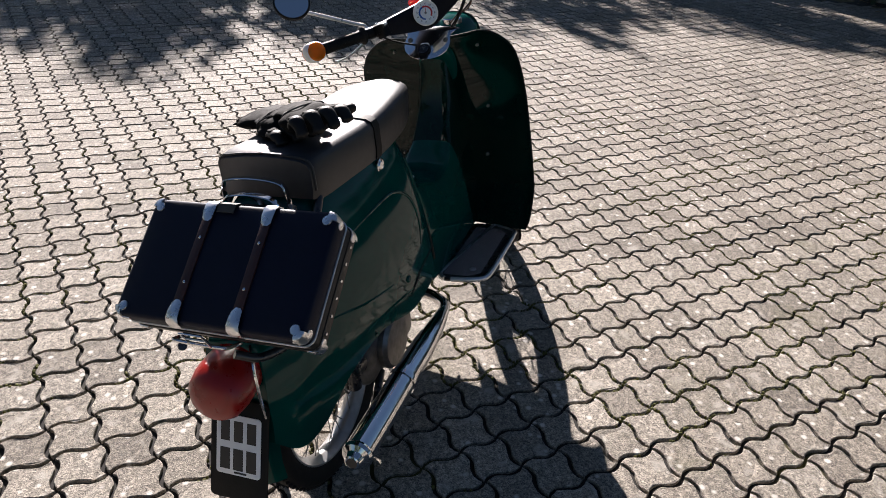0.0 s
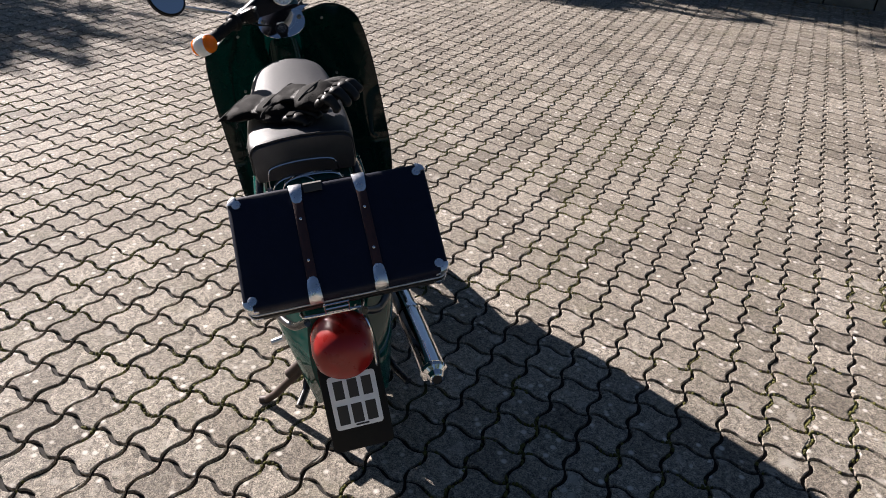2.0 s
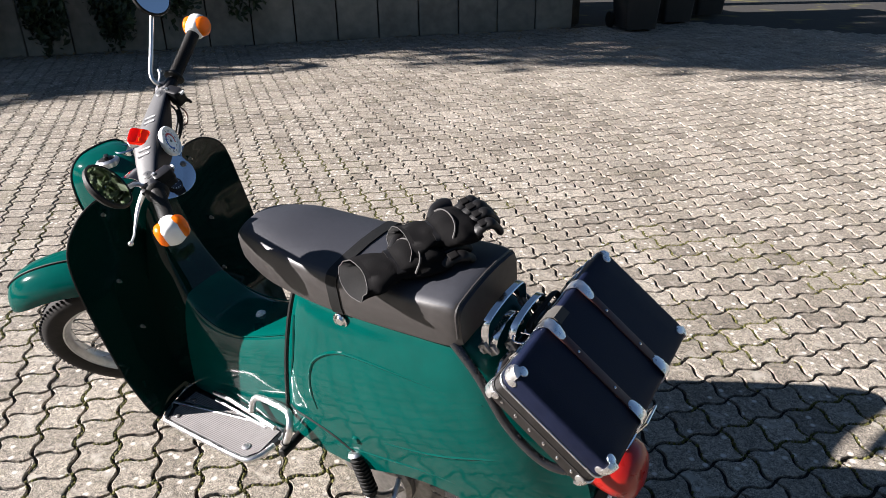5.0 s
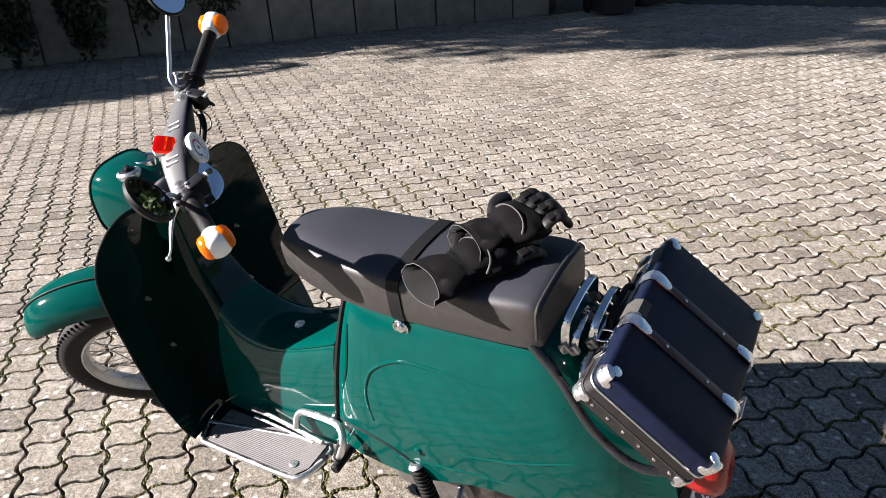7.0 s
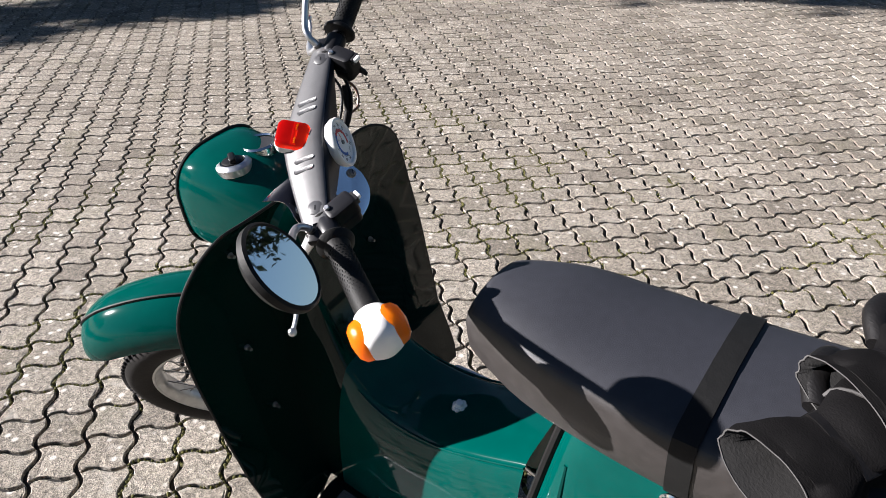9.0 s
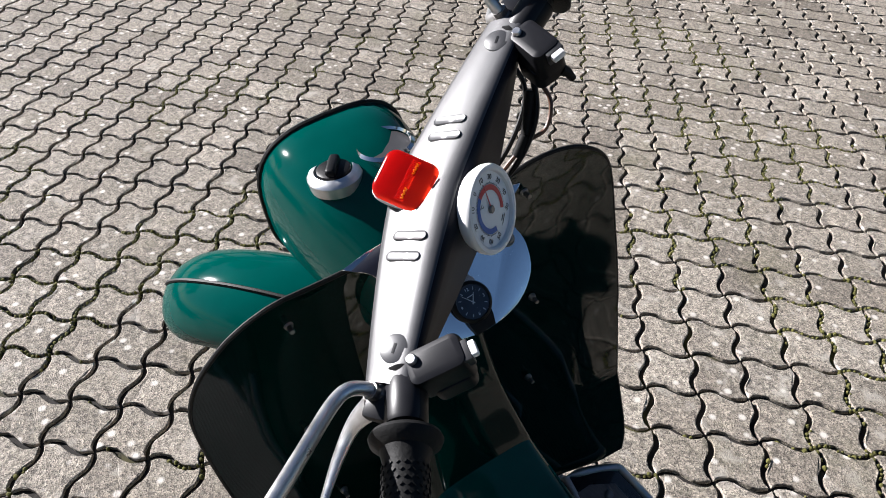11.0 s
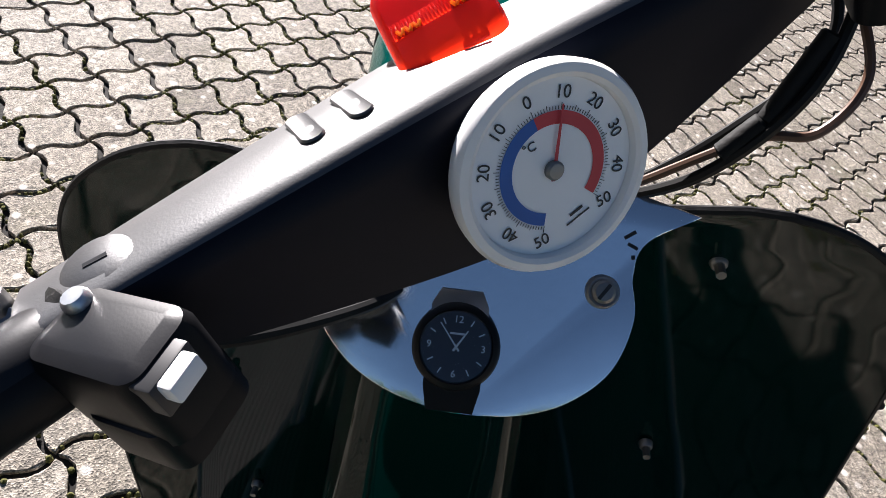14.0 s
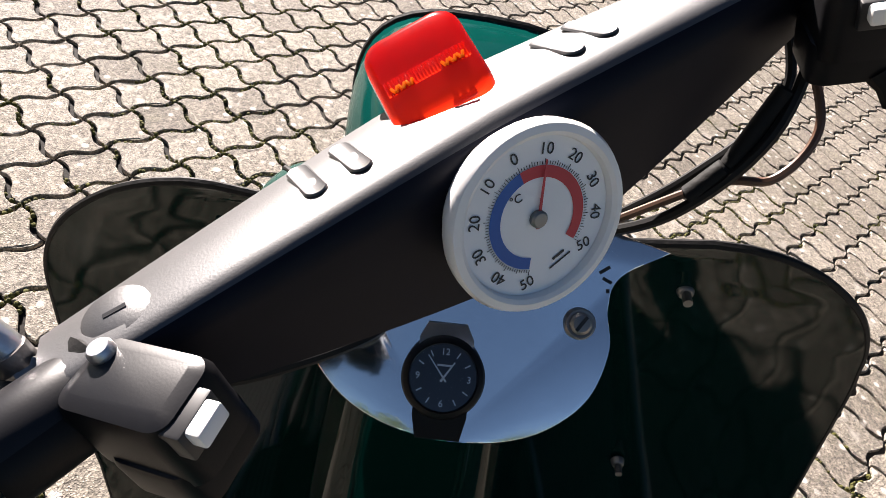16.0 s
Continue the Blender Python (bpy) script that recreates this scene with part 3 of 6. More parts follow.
# foot lever, linkage and pegs on the left
bm = bmesh.new()
tube(bm, spline([(0.77, 0.128, 0.335), (0.70, 0.132, 0.340), (0.60, 0.140, 0.335), (0.53, 0.145, 0.330)], 6), 0.0065, 8)
tube(bm, spline([(0.76, 0.137, 0.320), (0.68, 0.142, 0.322), (0.56, 0.150, 0.322)], 6), 0.004, 8)
lever = part("gear_lever_arm", bm, ALU, moped, "bright metal gear lever linkage")
bm = bmesh.new()
tube(bm, spline([(0.612, 0.140, 0.345), (0.608, 0.128, 0.376), (0.580, 0.124, 0.394), (0.475, 0.142, 0.420), (0.440, 0.160, 0.425), (0.428, 0.178, 0.405), (0.440, 0.185, 0.370), (0.465, 0.178, 0.340)], 6), 0.0088, 12)
part("gear_lever", bm, ALU, moped, "bent bright metal foot lever")
bm = bmesh.new()
cyl(bm, (0.455, 0.125, 0.330), (0.450, 0.205, 0.334), 0.012, 0.012, 14, 0.003)
cyl(bm, (0.430, 0.176, 0.408), (0.452, 0.183, 0.352), 0.011, 0.011, 12, 0.002)
part("lever_rubber", bm, RUBBER, moped)
PEG0, PEG1 = Vector((0.205, 0.172, 0.292)), Vector((0.243, 0.158, 0.392))
bm = bmesh.new()
pegway = (PEG1 - PEG0).normalized()
m, h = frame_to(PEG0, PEG1)
prof = [(0.0, 0.0), (0.013, 0.0)]
for k in range(10):
    z = 0.008 + k * (h - 0.012) / 10
    prof += [(0.0150, z), (0.0185, z + 0.0015), (0.0185, z + 0.0055), (0.0150, z + 0.0070)]
revolve(bm, prof + [(0.013, h), (0.0, h)], m, 18, caps=False)
part("passenger_peg", bm, RUBBER, moped, "black ribbed rubber peg, folded up")
bm = bmesh.new()
cyl(bm, PEG1, PEG1 + pegway * 0.010, 0.0195, 0.017, 18, 0.003)
part("peg_end", bm, ALU, moped)
bm = bmesh.new()
tube(bm, spline([PEG0 + pegway * 0.004, Vector((0.19, 0.15, 0.275)), Vector((0.16, 0.09, 0.265)), Vector((0.14, 0.05, 0.27))], 5), 0.009, 8)
cyl(bm, PEG0 - Vector((0, 0.012, 0.008)), PEG0 + Vector((0, 0.014, -0.008)), 0.013, 0.013, 14, 0.002)
part("peg_bracket", bm, STEEL, moped)
bm = bmesh.new()
tube(bm, spline([(0.17, 0.11, 0.30), (0.16, 0.155, 0.27), (0.155, 0.16, 0.22), (0.17, 0.17, 0.19)], 6), 0.007, 8)
cyl(bm, (0.17, 0.14, 0.195), (0.168, 0.205, 0.185), 0.009, 0.009, 12, 0.002)
part("kick_starter", bm, ALU, moped, "aluminium kick lever")

# engine and right-hand engine parts glimpsed under the body
bm = bmesh.new()
box(bm, (0.30, 0.17, 0.17), pose(0.24, 0.0, 0.27), 0.03, 3)
cyl(bm, (0.30, 0.0, 0.27), (0.42, 0.0, 0.30), 0.065, 0.065, 24, 0.006)
cyl(bm, (0.22, -0.11, 0.26), (0.22, 0.11, 0.26), 0.075, 0.075, 28, 0.01)
part("engine", bm, STEEL, moped, "dull metal engine block")
bm = bmesh.new()
tube(bm, [(0.20, -0.065, 0.27), (0.0, -0.07, 0.27)], 0.018, 10, flat=(0.6, 1.4))
part("swing_arm", bm, BLACK_PAINT, moped)
bm = bmesh.new()
tube(bm, [(0.20, 0.065, 0.27), (0.0, 0.075, 0.275)], 0.018, 10, flat=(0.6, 1.6))
part("swing_arm", bm, BLACK_PAINT, moped)
for side in (1, -1):
    bm = bmesh.new()
    cyl(bm, (-0.01, 0.098 * side, 0.275), (0.01, 0.098 * side, 0.47), 0.018, 0.018, 14, 0.003)
    tube(bm, [(-0.01 + 0.02 * s / 60, 0.098 * side + 0.022 * math.cos(s * 0.9), 0.29 + 0.17 * s / 60) for s in range(61)] if side < 0 else [(0.0, 0.098, 0.30), (0.0, 0.098, 0.40)], 0.0035, 6)
    part("shock_absorber", bm, BLACK_PAINT, moped)


# ---- wheels ----
def wheel(at, m, label, k=1.0):
    root = part("wheel_hub", cyl(bmesh.new(), (at.x, -0.045, at.z), (at.x, 0.045, at.z), 0.055, 0.055, 28, 0.008), STEEL, moped, label, m)
    turn_y = Matrix.Translation(at) @ Matrix.Rotation(radians(90), 4, "X")
    bm = bmesh.new()
    prof = [(0.201, -0.024), (0.210, -0.031), (0.228, -0.036), (0.243, -0.033), (0.252, -0.024), (0.2575, -0.010), (0.258, 0.0), (0.2575, 0.010), (0.252, 0.024), (0.243, 0.033), (0.228, 0.036), (0.210, 0.031), (0.201, 0.024)]
    prof = [(r + (r - 0.2) * (k - 1.0) * 4.6, h) for r, h in prof]
    crown = max(r for r, h in prof)
    revolve(bm, prof, turn_y, 72, caps=False)
    part("tyre", bm, TYRE, root, "black ribbed tyre")
    bm = bmesh.new()
    for n in range(90):
        a = 2 * math.pi * n / 90
        for s in (-1, 1):
            box(bm, (0.0045, 0.016, 0.009), turn_y @ Matrix.Rotation(a + 0.03 * s, 4, "Z") @ Matrix.Translation((crown - 0.005, 0, 0.017 * s)) @ pose(0, 0, 0, 0, 0, 90) @ pose(0, 0, 0, -35 * s, 0, 0))
    part("tread_blocks", bm, TYRE, root)
    bm = bmesh.new()
    prof = [(0.207, -0.026), (0.2, -0.027), (0.196, -0.020), (0.187, -0.012), (0.184, 0.0), (0.187, 0.012), (0.196, 0.020), (0.2, 0.027), (0.207, 0.026)]
    revolve(bm, prof, turn_y, 72, caps=False)
    part("rim", bm, RIM, root, "grey metal rim")
    for n in range(36):
        a = 2 * math.pi * n / 36
        s = 1 if n % 2 else -1
        lead = radians(62) * (1 if (n // 2) % 2 else -1)
        p = at + Vector((0.05 * math.cos(a + lead), 0.034 * s, 0.05 * math.sin(a + lead)))
        q = at + Vector((0.187 * math.cos(a), 0.004 * s, 0.187 * math.sin(a)))
        bm = bmesh.new()
        tube(bm, [p, q], 0.0014, 5)
        part("spoke", bm, STEEL, root)
    bm = bmesh.new()
    cyl(bm, (at.x, -0.085, at.z), (at.x, 0.085, at.z), 0.009, 0.009, 12)
    part("axle", bm, STEEL, root)
    return root


wheel(Vector((0.0, 0, 0.272)), None, "rear wheel with wire spokes")
wheel(Vector((1.315, 0, 0.262)), STEER, "front wheel with wire spokes", 1.045)

# front mudguard, turned with the wheel
FW = Vector((1.307, 0, 0.262))
bm = bmesh.new()
rows = []
for k in range(0, 41):
    s = (k / 40) ** 1.5
    a = radians(59 + 112 * s)
    R = 0.415 - 0.05 * s
    tip = math.sqrt(max(0.0, 1 - max(0.0, 1 - (s + 0.004) / 0.13) ** 2))
    w = (0.071 + 0.010 * math.sin(math.pi * s)) * (0.66 + 0.34 * tip)
    drop = 0.060 * (0.45 + 0.55 * tip)
    R -= 0.020 * (1 - tip)
    lead = radians(3) * (1 - s) ** 3
    ring = []
    for j in range(-8, 9):
        v = j / 8
        y = w * math.sin(v * radians(90)) * (1.0 + 0.1 * abs(v))
        rr = R - drop * (1 - math.cos(v * radians(90))) ** 1.0
        b = a - lead * v * v
        ring.append(Vector((FW.x + rr * math.cos(b), y, FW.z + rr * math.sin(b))))
    rows.append(ring)
loft(bm, rows, closed=False)
thicken(bm, 0.002)
guard = part("front_mudguard", bm, GREEN, moped, "rounded green front mudguard", STEER, sharp=60)
bm = bmesh.new()
tube(bm, [row[8] + Vector((0, 0, 0.001)) for row in rows], 0.0035, 6)
part("mudguard_ridge", bm, RUBBER, guard, "black centre strip")
bm = bmesh.new()
for side in (1, -1):
    tube(bm, [(1.205, 0.062 * side, 0.50), (1.245, 0.066 * side, 0.33), (1.315, 0.066 * side, 0.262)], 0.014, 10)
tube(bm, [(1.205, -0.06, 0.50), (1.165, 0, 0.56), (1.205, 0.06, 0.50)], 0.016, 10)
tube(bm, [(1.165, 0, 0.56), (0.99, 0, 0.85)], 0.026, 14)
part("front_fork", bm, GREEN, moped, "green leading link fork", STEER)

# ---- seat ----
SEAT = [(0.562, 0.812, 0.860, 0.060), (0.552, 0.800, 0.873, 0.070), (0.46, 0.782, 0.879, 0.098), (0.34, 0.774, 0.872, 0.111), (0.22, 0.774, 0.869, 0.117), (0.08, 0.780, 0.876, 0.119), (-0.02, 0.784, 0.880, 0.117), (-0.052, 0.792, 0.872, 0.110)]


def seat_row(x, z0, z1, w):
    r = 0.018
    pts = [(-w * 0.97, z0), (-w, z0 + 0.02), (-w * 1.0, z1 - r), (-w + r * 0.35, z1 - r * 0.35), (-w + r, z1), (-w * 0.4, z1 + 0.006), (0, z1 + 0.008), (w * 0.4, z1 + 0.006), (w - r, z1), (w - r * 0.35, z1 - r * 0.35), (w, z1 - r), (w, z0 + 0.02), (w * 0.97, z0)]
    return [Vector((x, y, z)) for y, z in pts]


bm = bmesh.new()
seat_path = spline([(x, z0, z1) for x, z0, z1, w in SEAT], 5)
seat_wide = spline([(x, w, 0) for x, z0, z1, w in SEAT], 5)
rows = []
for p, q in zip(seat_path, seat_wide):
    ring = seat_row(p.x, p.y, p.z, q.y)
    rows.append(ring)
lines = loft(bm, rows, True, (True, True))
seat = part("seat", bm, VINYL, moped, "long black vinyl bench seat, its sunlit sides painted lighter than its top", sharp=50)
bleach(seat, VINYL_TOP, 0.8)
for dx, w0 in ((-0.047, 0.124),):
    bm = bmesh.new()
    i = len(rows) - 3
    tube(bm, [p + Vector((-0.002, 0.0, 0.001)) for p in rows[i][1:-1]], 0.0028, 6)
    part("piping", bm, VINYL, seat)
bm = bmesh.new()
i = min(range(len(rows)), key=lambda n: abs(rows[n][0].x - 0.245))
strap_rows = []
for dx in (-0.014, 0.014):
    strap_rows.append([p + Vector((dx, 0.003 * (1 if p.y > 0 else -1), 0.003 if p.z > 0.86 else 0)) for p in rows[i]])
loft(bm, strap_rows, closed=False)
thicken(bm, 0.003)
part("seat_strap", bm, RUBBER, seat, "black grab strap across the seat")
for side in (1, -1):
    bm = bmesh.new()
    revolve(bm, [(0.014, 0.0), (0.014, 0.004), (0.009, 0.009), (0.0, 0.010)], Matrix.Translation((0.245, 0.110 * side, 0.753)) @ pose(0, 0, 0, -90 * side, 0, 0), 20)
    tube(bm, [Vector((0.245 + 0.016 * math.cos(a), 0.115 * side, 0.753 + 0.016 * math.sin(a))) for a in [2 * math.pi * k / 20 for k in range(20)]], 0.003, 6, closed=True)
    part("strap_catch", bm, CHROME, seat, "round chrome strap catch")

# ---- luggage rack behind the seat ----
for side in (1, -1):
    bm = bmesh.new()
    tube(bm, spline([(-0.03, 0.108 * side, 0.79), (-0.085, 0.118 * side, 0.735), (-0.15, 0.128 * side, 0.64), (-0.23, 0.125 * side, 0.578), (-0.30, 0.095 * side, 0.572), (-0.335, 0.060 * side, 0.596)], 6), 0.009, 10)
    part("rack_tube", bm, BLACK_PAINT, moped, "black rack tube")
for k in range(3):
    bm = bmesh.new()
    x = -0.125 - 0.07 * k
    z = 0.768 - 0.0583 * k
    tube(bm, [(x, -0.118, z - 0.05), (x, -0.112, z - 0.012), (x, -0.10, z), (x, 0.10, z), (x, 0.112, z - 0.012), (x, 0.118, z - 0.05)], 0.006, 8)
    part("rack_bar", bm, CHROME, moped)
bm = bmesh.new()
tube(bm, spline([(-0.310, -0.060, 0.605), (-0.342, -0.056, 0.615), (-0.351, -0.044, 0.620), (-0.354, 0.0, 0.622), (-0.352, 0.056, 0.622), (-0.337, 0.066, 0.616), (-0.307, 0.070, 0.603)], 5), 0.004, 8)
part("rack_end", bm, CHROME, moped, "bright rack end bar")
bm = bmesh.new()
tube(bm, [(-0.354, -0.030, 0.621), (-0.374, -0.030, 0.658), (-0.374, 0.018, 0.658), (-0.354, 0.018, 0.621)], 0.0026, 6)
tube(bm, [(-0.364, -0.030, 0.640), (-0.364, 0.018, 0.640)], 0.0026, 6)
part("rack_loop", bm, CHROME, moped, "small wire loop")

# ---- tail lamp and number plate ----
bm = bmesh.new()
rows = []
for x, r, z in ((-0.262, 0.057, 0.515), (-0.290, 0.061, 0.510), (-0.325, 0.062, 0.503), (-0.352, 0.057, 0.496), (-0.366, 0.044, 0.492), (-0.373, 0.02, 0.490)):
    rows.append([Vector((x, r * math.cos(2 * math.pi * k / 32) * 1.08, z + r * math.sin(2 * math.pi * k / 32) * 0.92)) for k in range(32)])
loft(bm, rows, True, (True, True))
lamp = part("tail_lamp", bm, DEEP_RED, moped, "round dark red tail lamp")
bm = bmesh.new()
tube(bm, rows[0], 0.006, 8, closed=True)
part("lamp_base", bm, RUBBER, lamp)
NP = basis(Vector((-0.328, -0.003, 0.353)), (0, -1, 0), (0.40, 0, 1.0))
bm = bmesh.new()
slab(bm, rounded(0.140, 0.215, 0.012), 0.003, NP @ Matrix.Translation((0, -0.010, -0.003)), 0.001)
holder = part("number_plate_holder", bm, RUBBER, moped, "black number plate holder")
bm = bmesh.new()
slab(bm, rounded(0.108, 0.128, 0.008), 0.0016, NP @ Matrix.Translation((0, 0.0, 0.001)), 0.0005)
numplate = part("number_plate", bm, PLATE_WHITE, holder, "white plate with black bars")
for k in range(3):
    bm = bmesh.new()
    box(bm, (0.022, 0.044, 0.0006), NP @ Matrix.Translation((-0.032 + 0.032 * k, 0.030, 0.0028)))
    part("plate_bar", bm, INK, numplate)
    bm = bmesh.new()
    box(bm, (0.024, 0.046, 0.0006), NP @ Matrix.Translation((-0.032 + 0.032 * k, -0.030, 0.0028)))
    part("plate_bar", bm, INK, numplate)
bm = bmesh.new()
box(bm, (0.03, 0.004, 0.0006), NP @ Matrix.Translation((0.006, -0.058, 0.0028)))
part("plate_bar", bm, INK, numplate)
bm = bmesh.new()
tube(bm, spline([(-0.27, -0.045, 0.57), (-0.300, -0.064, 0.53), (-0.305, -0.067, 0.46), (-0.300, -0.066, 0.415)], 6), 0.0035, 6)
part("plate_stay", bm, CHROME, holder)

# ---- rear inner mudguard, exhaust, stand ----
bm = bmesh.new()
rows = []
for k in range(15):
    a = radians(40 + 150 * k / 14)
    ring = []
    for j in range(-5, 6):
        v = j / 5
        rr = 0.305 - 0.03 * v * v
        ring.append(Vector((rr * math.cos(a), 0.058 * v, 0.272 + rr * math.sin(a))))
    rows.append(ring)
loft(bm, rows, closed=False)
thicken(bm, 0.002)
part("rear_mudguard", bm, GREEN, moped, "green rear mudguard")
bm = bmesh.new()
tube(bm, spline([(-0.215, -0.205, 0.273), (0.04, -0.195, 0.266), (0.12, -0.191, 0.262), (0.30, -0.180, 0.252), (0.42, -0.168, 0.244)], 6), lambda s: 0.0335 if s < 0.62 else 0.0335 - 0.046 * (s - 0.62), 24)
exhaust = part("exhaust", bm, CHROME, moped, "chromed cigar-shaped exhaust silencer")
bm = bmesh.new()
tube(bm, spline([(0.41, -0.169, 0.2445), (0.455, -0.155, 0.242), (0.485, -0.11, 0.245), (0.49, -0.06, 0.255), (0.48, -0.02, 0.27)], 6), 0.016, 16)
part("exhaust_pipe", bm, CHROME, exhaust)
bm = bmesh.new()
revolve(bm, [(0.0365, 0), (0.0365, 0.014)], basis(Vector((0.062, -0.1945, 0.2655)), (0, 0, 1), (0, -1, 0)) @ Matrix.Rotation(radians(180), 4, "X"), 28, caps=False)
part("band", bm, CHROME, exhaust, "chrome clamp band")
bm = bmesh.new()
m, h = frame_to((-0.205, -0.205, 0.2727), (-0.255, -0.2065, 0.2745))
revolve(bm, [(0.034, 0), (0.036, 0.006), (0.033, 0.014), (0.022, 0.020), (0.018, 0.034), (0.0145, 0.036), (0.0125, 0.030), (0.0, 0.012)], m, 28, caps=False)
cap_ob = part("end_cap", bm, CHROME, exhaust, "end cap with outlet")
# flat black disc paints the dark inside of the pipe's mouth
bm = bmesh.new()
revolve(bm, [(0.0125, 0.0355), (0.0, 0.0355)], m, 20, caps=False)
part("outlet", bm, INK, cap_ob)
bm = bmesh.new()
tube(bm, [(0.02, 0.07, 0.235), (0.015, 0.115, 0.20), (0.055, 0.215, 0.090), (0.080, 0.252, 0.052)], 0.0115, 10)
cyl(bm, (0.078, 0.246, 0.056), (0.086, 0.266, 0.0525), 0.013, 0.0125, 12)
tube(bm, [(0.02, 0.10, 0.225), (0.035, 0.165, 0.165)], 0.015, 10)
part("side_stand", bm, RUSTY, moped, "brown rusty folding side stand")
bm = bmesh.new()
tube(bm, [Vector((0.03 + 0.022 * s / 40, 0.115 + 0.06 * s / 40 + 0.006 * math.cos(s * 1.2), 0.208 - 0.055 * s / 40 + 0.006 * math.sin(s * 1.2))) for s in range(41)], 0.0018, 5)
part("stand_spring", bm, ALU, moped)
bm = bmesh.new()
for side in (1, -1):
    tube(bm, [(0.16, 0.08 * side, 0.20), (-0.02, 0.125 * side, 0.145), (-0.07, 0.15 * side, 0.135)], 0.011, 10)
tube(bm, [(0.13, -0.08, 0.195), (0.13, 0.08, 0.195)], 0.012, 10)
part("centre_stand", bm, BLACK_PAINT, moped, "folded black centre stand")

# ---- handlebar group, built straight and turned with the steering ----
def cover_rim(y):
    """Front and rear edge of the cover's upper face: x and z of each."""
    e = (abs(y) / 0.176) ** 1.25
    return 0.886 - 0.046 * e, 1.040 + 0.012 * e, 0.810 - 0.013 * e, 1.0585 + 0.002 * e, e


bm = bmesh.new()
rows = []
for k in range(37):
    y = -0.176 + 0.352 * k / 36
    xf, zf, xr, zr, e = cover_rim(y)
    zb_r = 0.968 + 0.060 * e
    zb_f = 0.985 + 0.040 * e
    xb, xbf = 0.815 - 0.006 * e, 0.868 - 0.034 * e
    r = 0.011 - 0.003 * e
    R = 0.021 - 0.012 * e
    sx, sz = (xf - xr), (zf - zr)
    back = []
    for q in (0.9, 0.72, 0.54, 0.36, 0.18):
        a0, a1, a2 = q * q, 2 * q * (1 - q), (1 - q) ** 2
        back.append((a0 * xr + a1 * xr + a2 * (xr + R), a0 * (zr - R) + a1 * zr + a2 * (zr + sz * R / sx + 0.0005)))
    ring = [(xr + R, zr + sz * R / sx + 0.0008), ((xr + xf) / 2, (zr + zf) / 2 + 0.0018), (xf - r * 0.8, zf + 0.001), (xf - r * 0.2, zf - r * 0.35), (xf, zf - r), (xbf, zb_f), ((xb + xbf) / 2, min(zb_f, zb_r)), (xb, zb_r), (xr * 0.55 + xb * 0.45 - 0.001, zr * 0.5 + zb_r * 0.5), (xr, zr - R)] + back
    rows.append([Vector((x, y, z)) for x, z in ring])
loft(bm, rows, True, (True, True))
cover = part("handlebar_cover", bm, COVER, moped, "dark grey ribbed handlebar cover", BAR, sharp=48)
# sunlight on the upper face put into a paler material
bleach(cover, LIT_COVER, 0.72)


def cover_top(x, y):
    """Height of the cover's upper face."""
    xf, zf, xr, zr, e = cover_rim(y)
    t = (x - xr) / (xf - xr)
    return zr + (zf - zr) * t + 0.0018 * (1 - abs(2 * t - 1))


for y in (0.052, 0.071, -0.047, -0.064):
    x0 = 0.842
    bm = bmesh.new()
    ring = rounded(0.034, 0.0095, 0.0047, 6)
    ring2 = [(x * 0.86, yy * 0.55) for x, yy in ring]
    loft(bm, [[Vector((x0 + x, y + yy, cover_top(x0 + x, y + yy) + 0.0004)) for x, yy in ring], [Vector((x0 + x * 0.97, y + yy * 0.85, cover_top(x0 + x, y + yy) + 0.0012)) for x, yy in ring], [Vector((x0 + x, y + yy, cover_top(x0 + x, y + yy) + 0.0004)) for x, yy in ring2]], True, (False, True))
    part("cover_slot", bm, LIT_COVER, cover, "pressed ventilation slot")
for y in (0.149, -0.149):
    bm = bmesh.new()
    revolve(bm, [(0.0120, -0.001), (0.0120, 0.0004), (0.0110, 0.0011), (0.0, 0.0012)], Matrix.Translation((0.8195, y, cover_top(0.8195, y))), 26)
    cap = part("cover_plug", bm, LIT_COVER, cover, "round plug")
    bm = bmesh.new()
    box(bm, (0.002, 0.008, 0.0004), Matrix.Translation((0.8195, y, cover_top(0.8195, y) + 0.0013)))
    part("plug_mark", bm, LIT_SWITCH, cap)

# red lamp standing on the cover's front half, its lens facing the rider
LAMP_M = basis(Vector((0.8610, 0.0037, 1.0545)), (-0.22, -0.96, 0.16), (0.89, -0.26, 0.37))
bm = bmesh.new()
outline = rounded(0.045, 0.050, 0.010, 8)
loft(bm, [[LAMP_M @ Vector((x * s, y * s, h)) for x, y in outline] for s, h in ((0.90, -0.020), (0.98, -0.018), (1.03, -0.008), (1.03, -0.003), (1.005, -0.001), (0.93, -0.002), (0.90, -0.019), (0.90, -0.020))], True, (False, False))
red_lamp = part("red_lamp_base", bm, WHITE, cover, "white lamp frame", sharp=70)
bm = bmesh.new()
dome = [(1.0, -0.003), (1.0, 0.002), (0.985, 0.0052), (0.955, 0.0072), (0.91, 0.0084), (0.82, 0.0092), (0.6, 0.0098), (0.3, 0.0100)]
loft(bm, [[LAMP_M @ Vector((x * s, y * s, h)) for x, y in outline] for s, h in dome], True, (True, True))
red_lens = part("red_lens", bm, RED, red_lamp, "square translucent red lens", sharp=80)
red_lens.visible_shadow = False
bm = bmesh.new()
for k in range(25):
    x = -0.018 + 0.036 * k / 24
    box(bm, (0.0011, 0.0075, 0.0012), LAMP_M @ Matrix.Translation((x, -0.003, 0.0098)), 0.0003, 1)
ribs = part("lens_ribs", bm, RED, red_lamp, "band of fine upright ribs")
ribs.visible_shadow = False
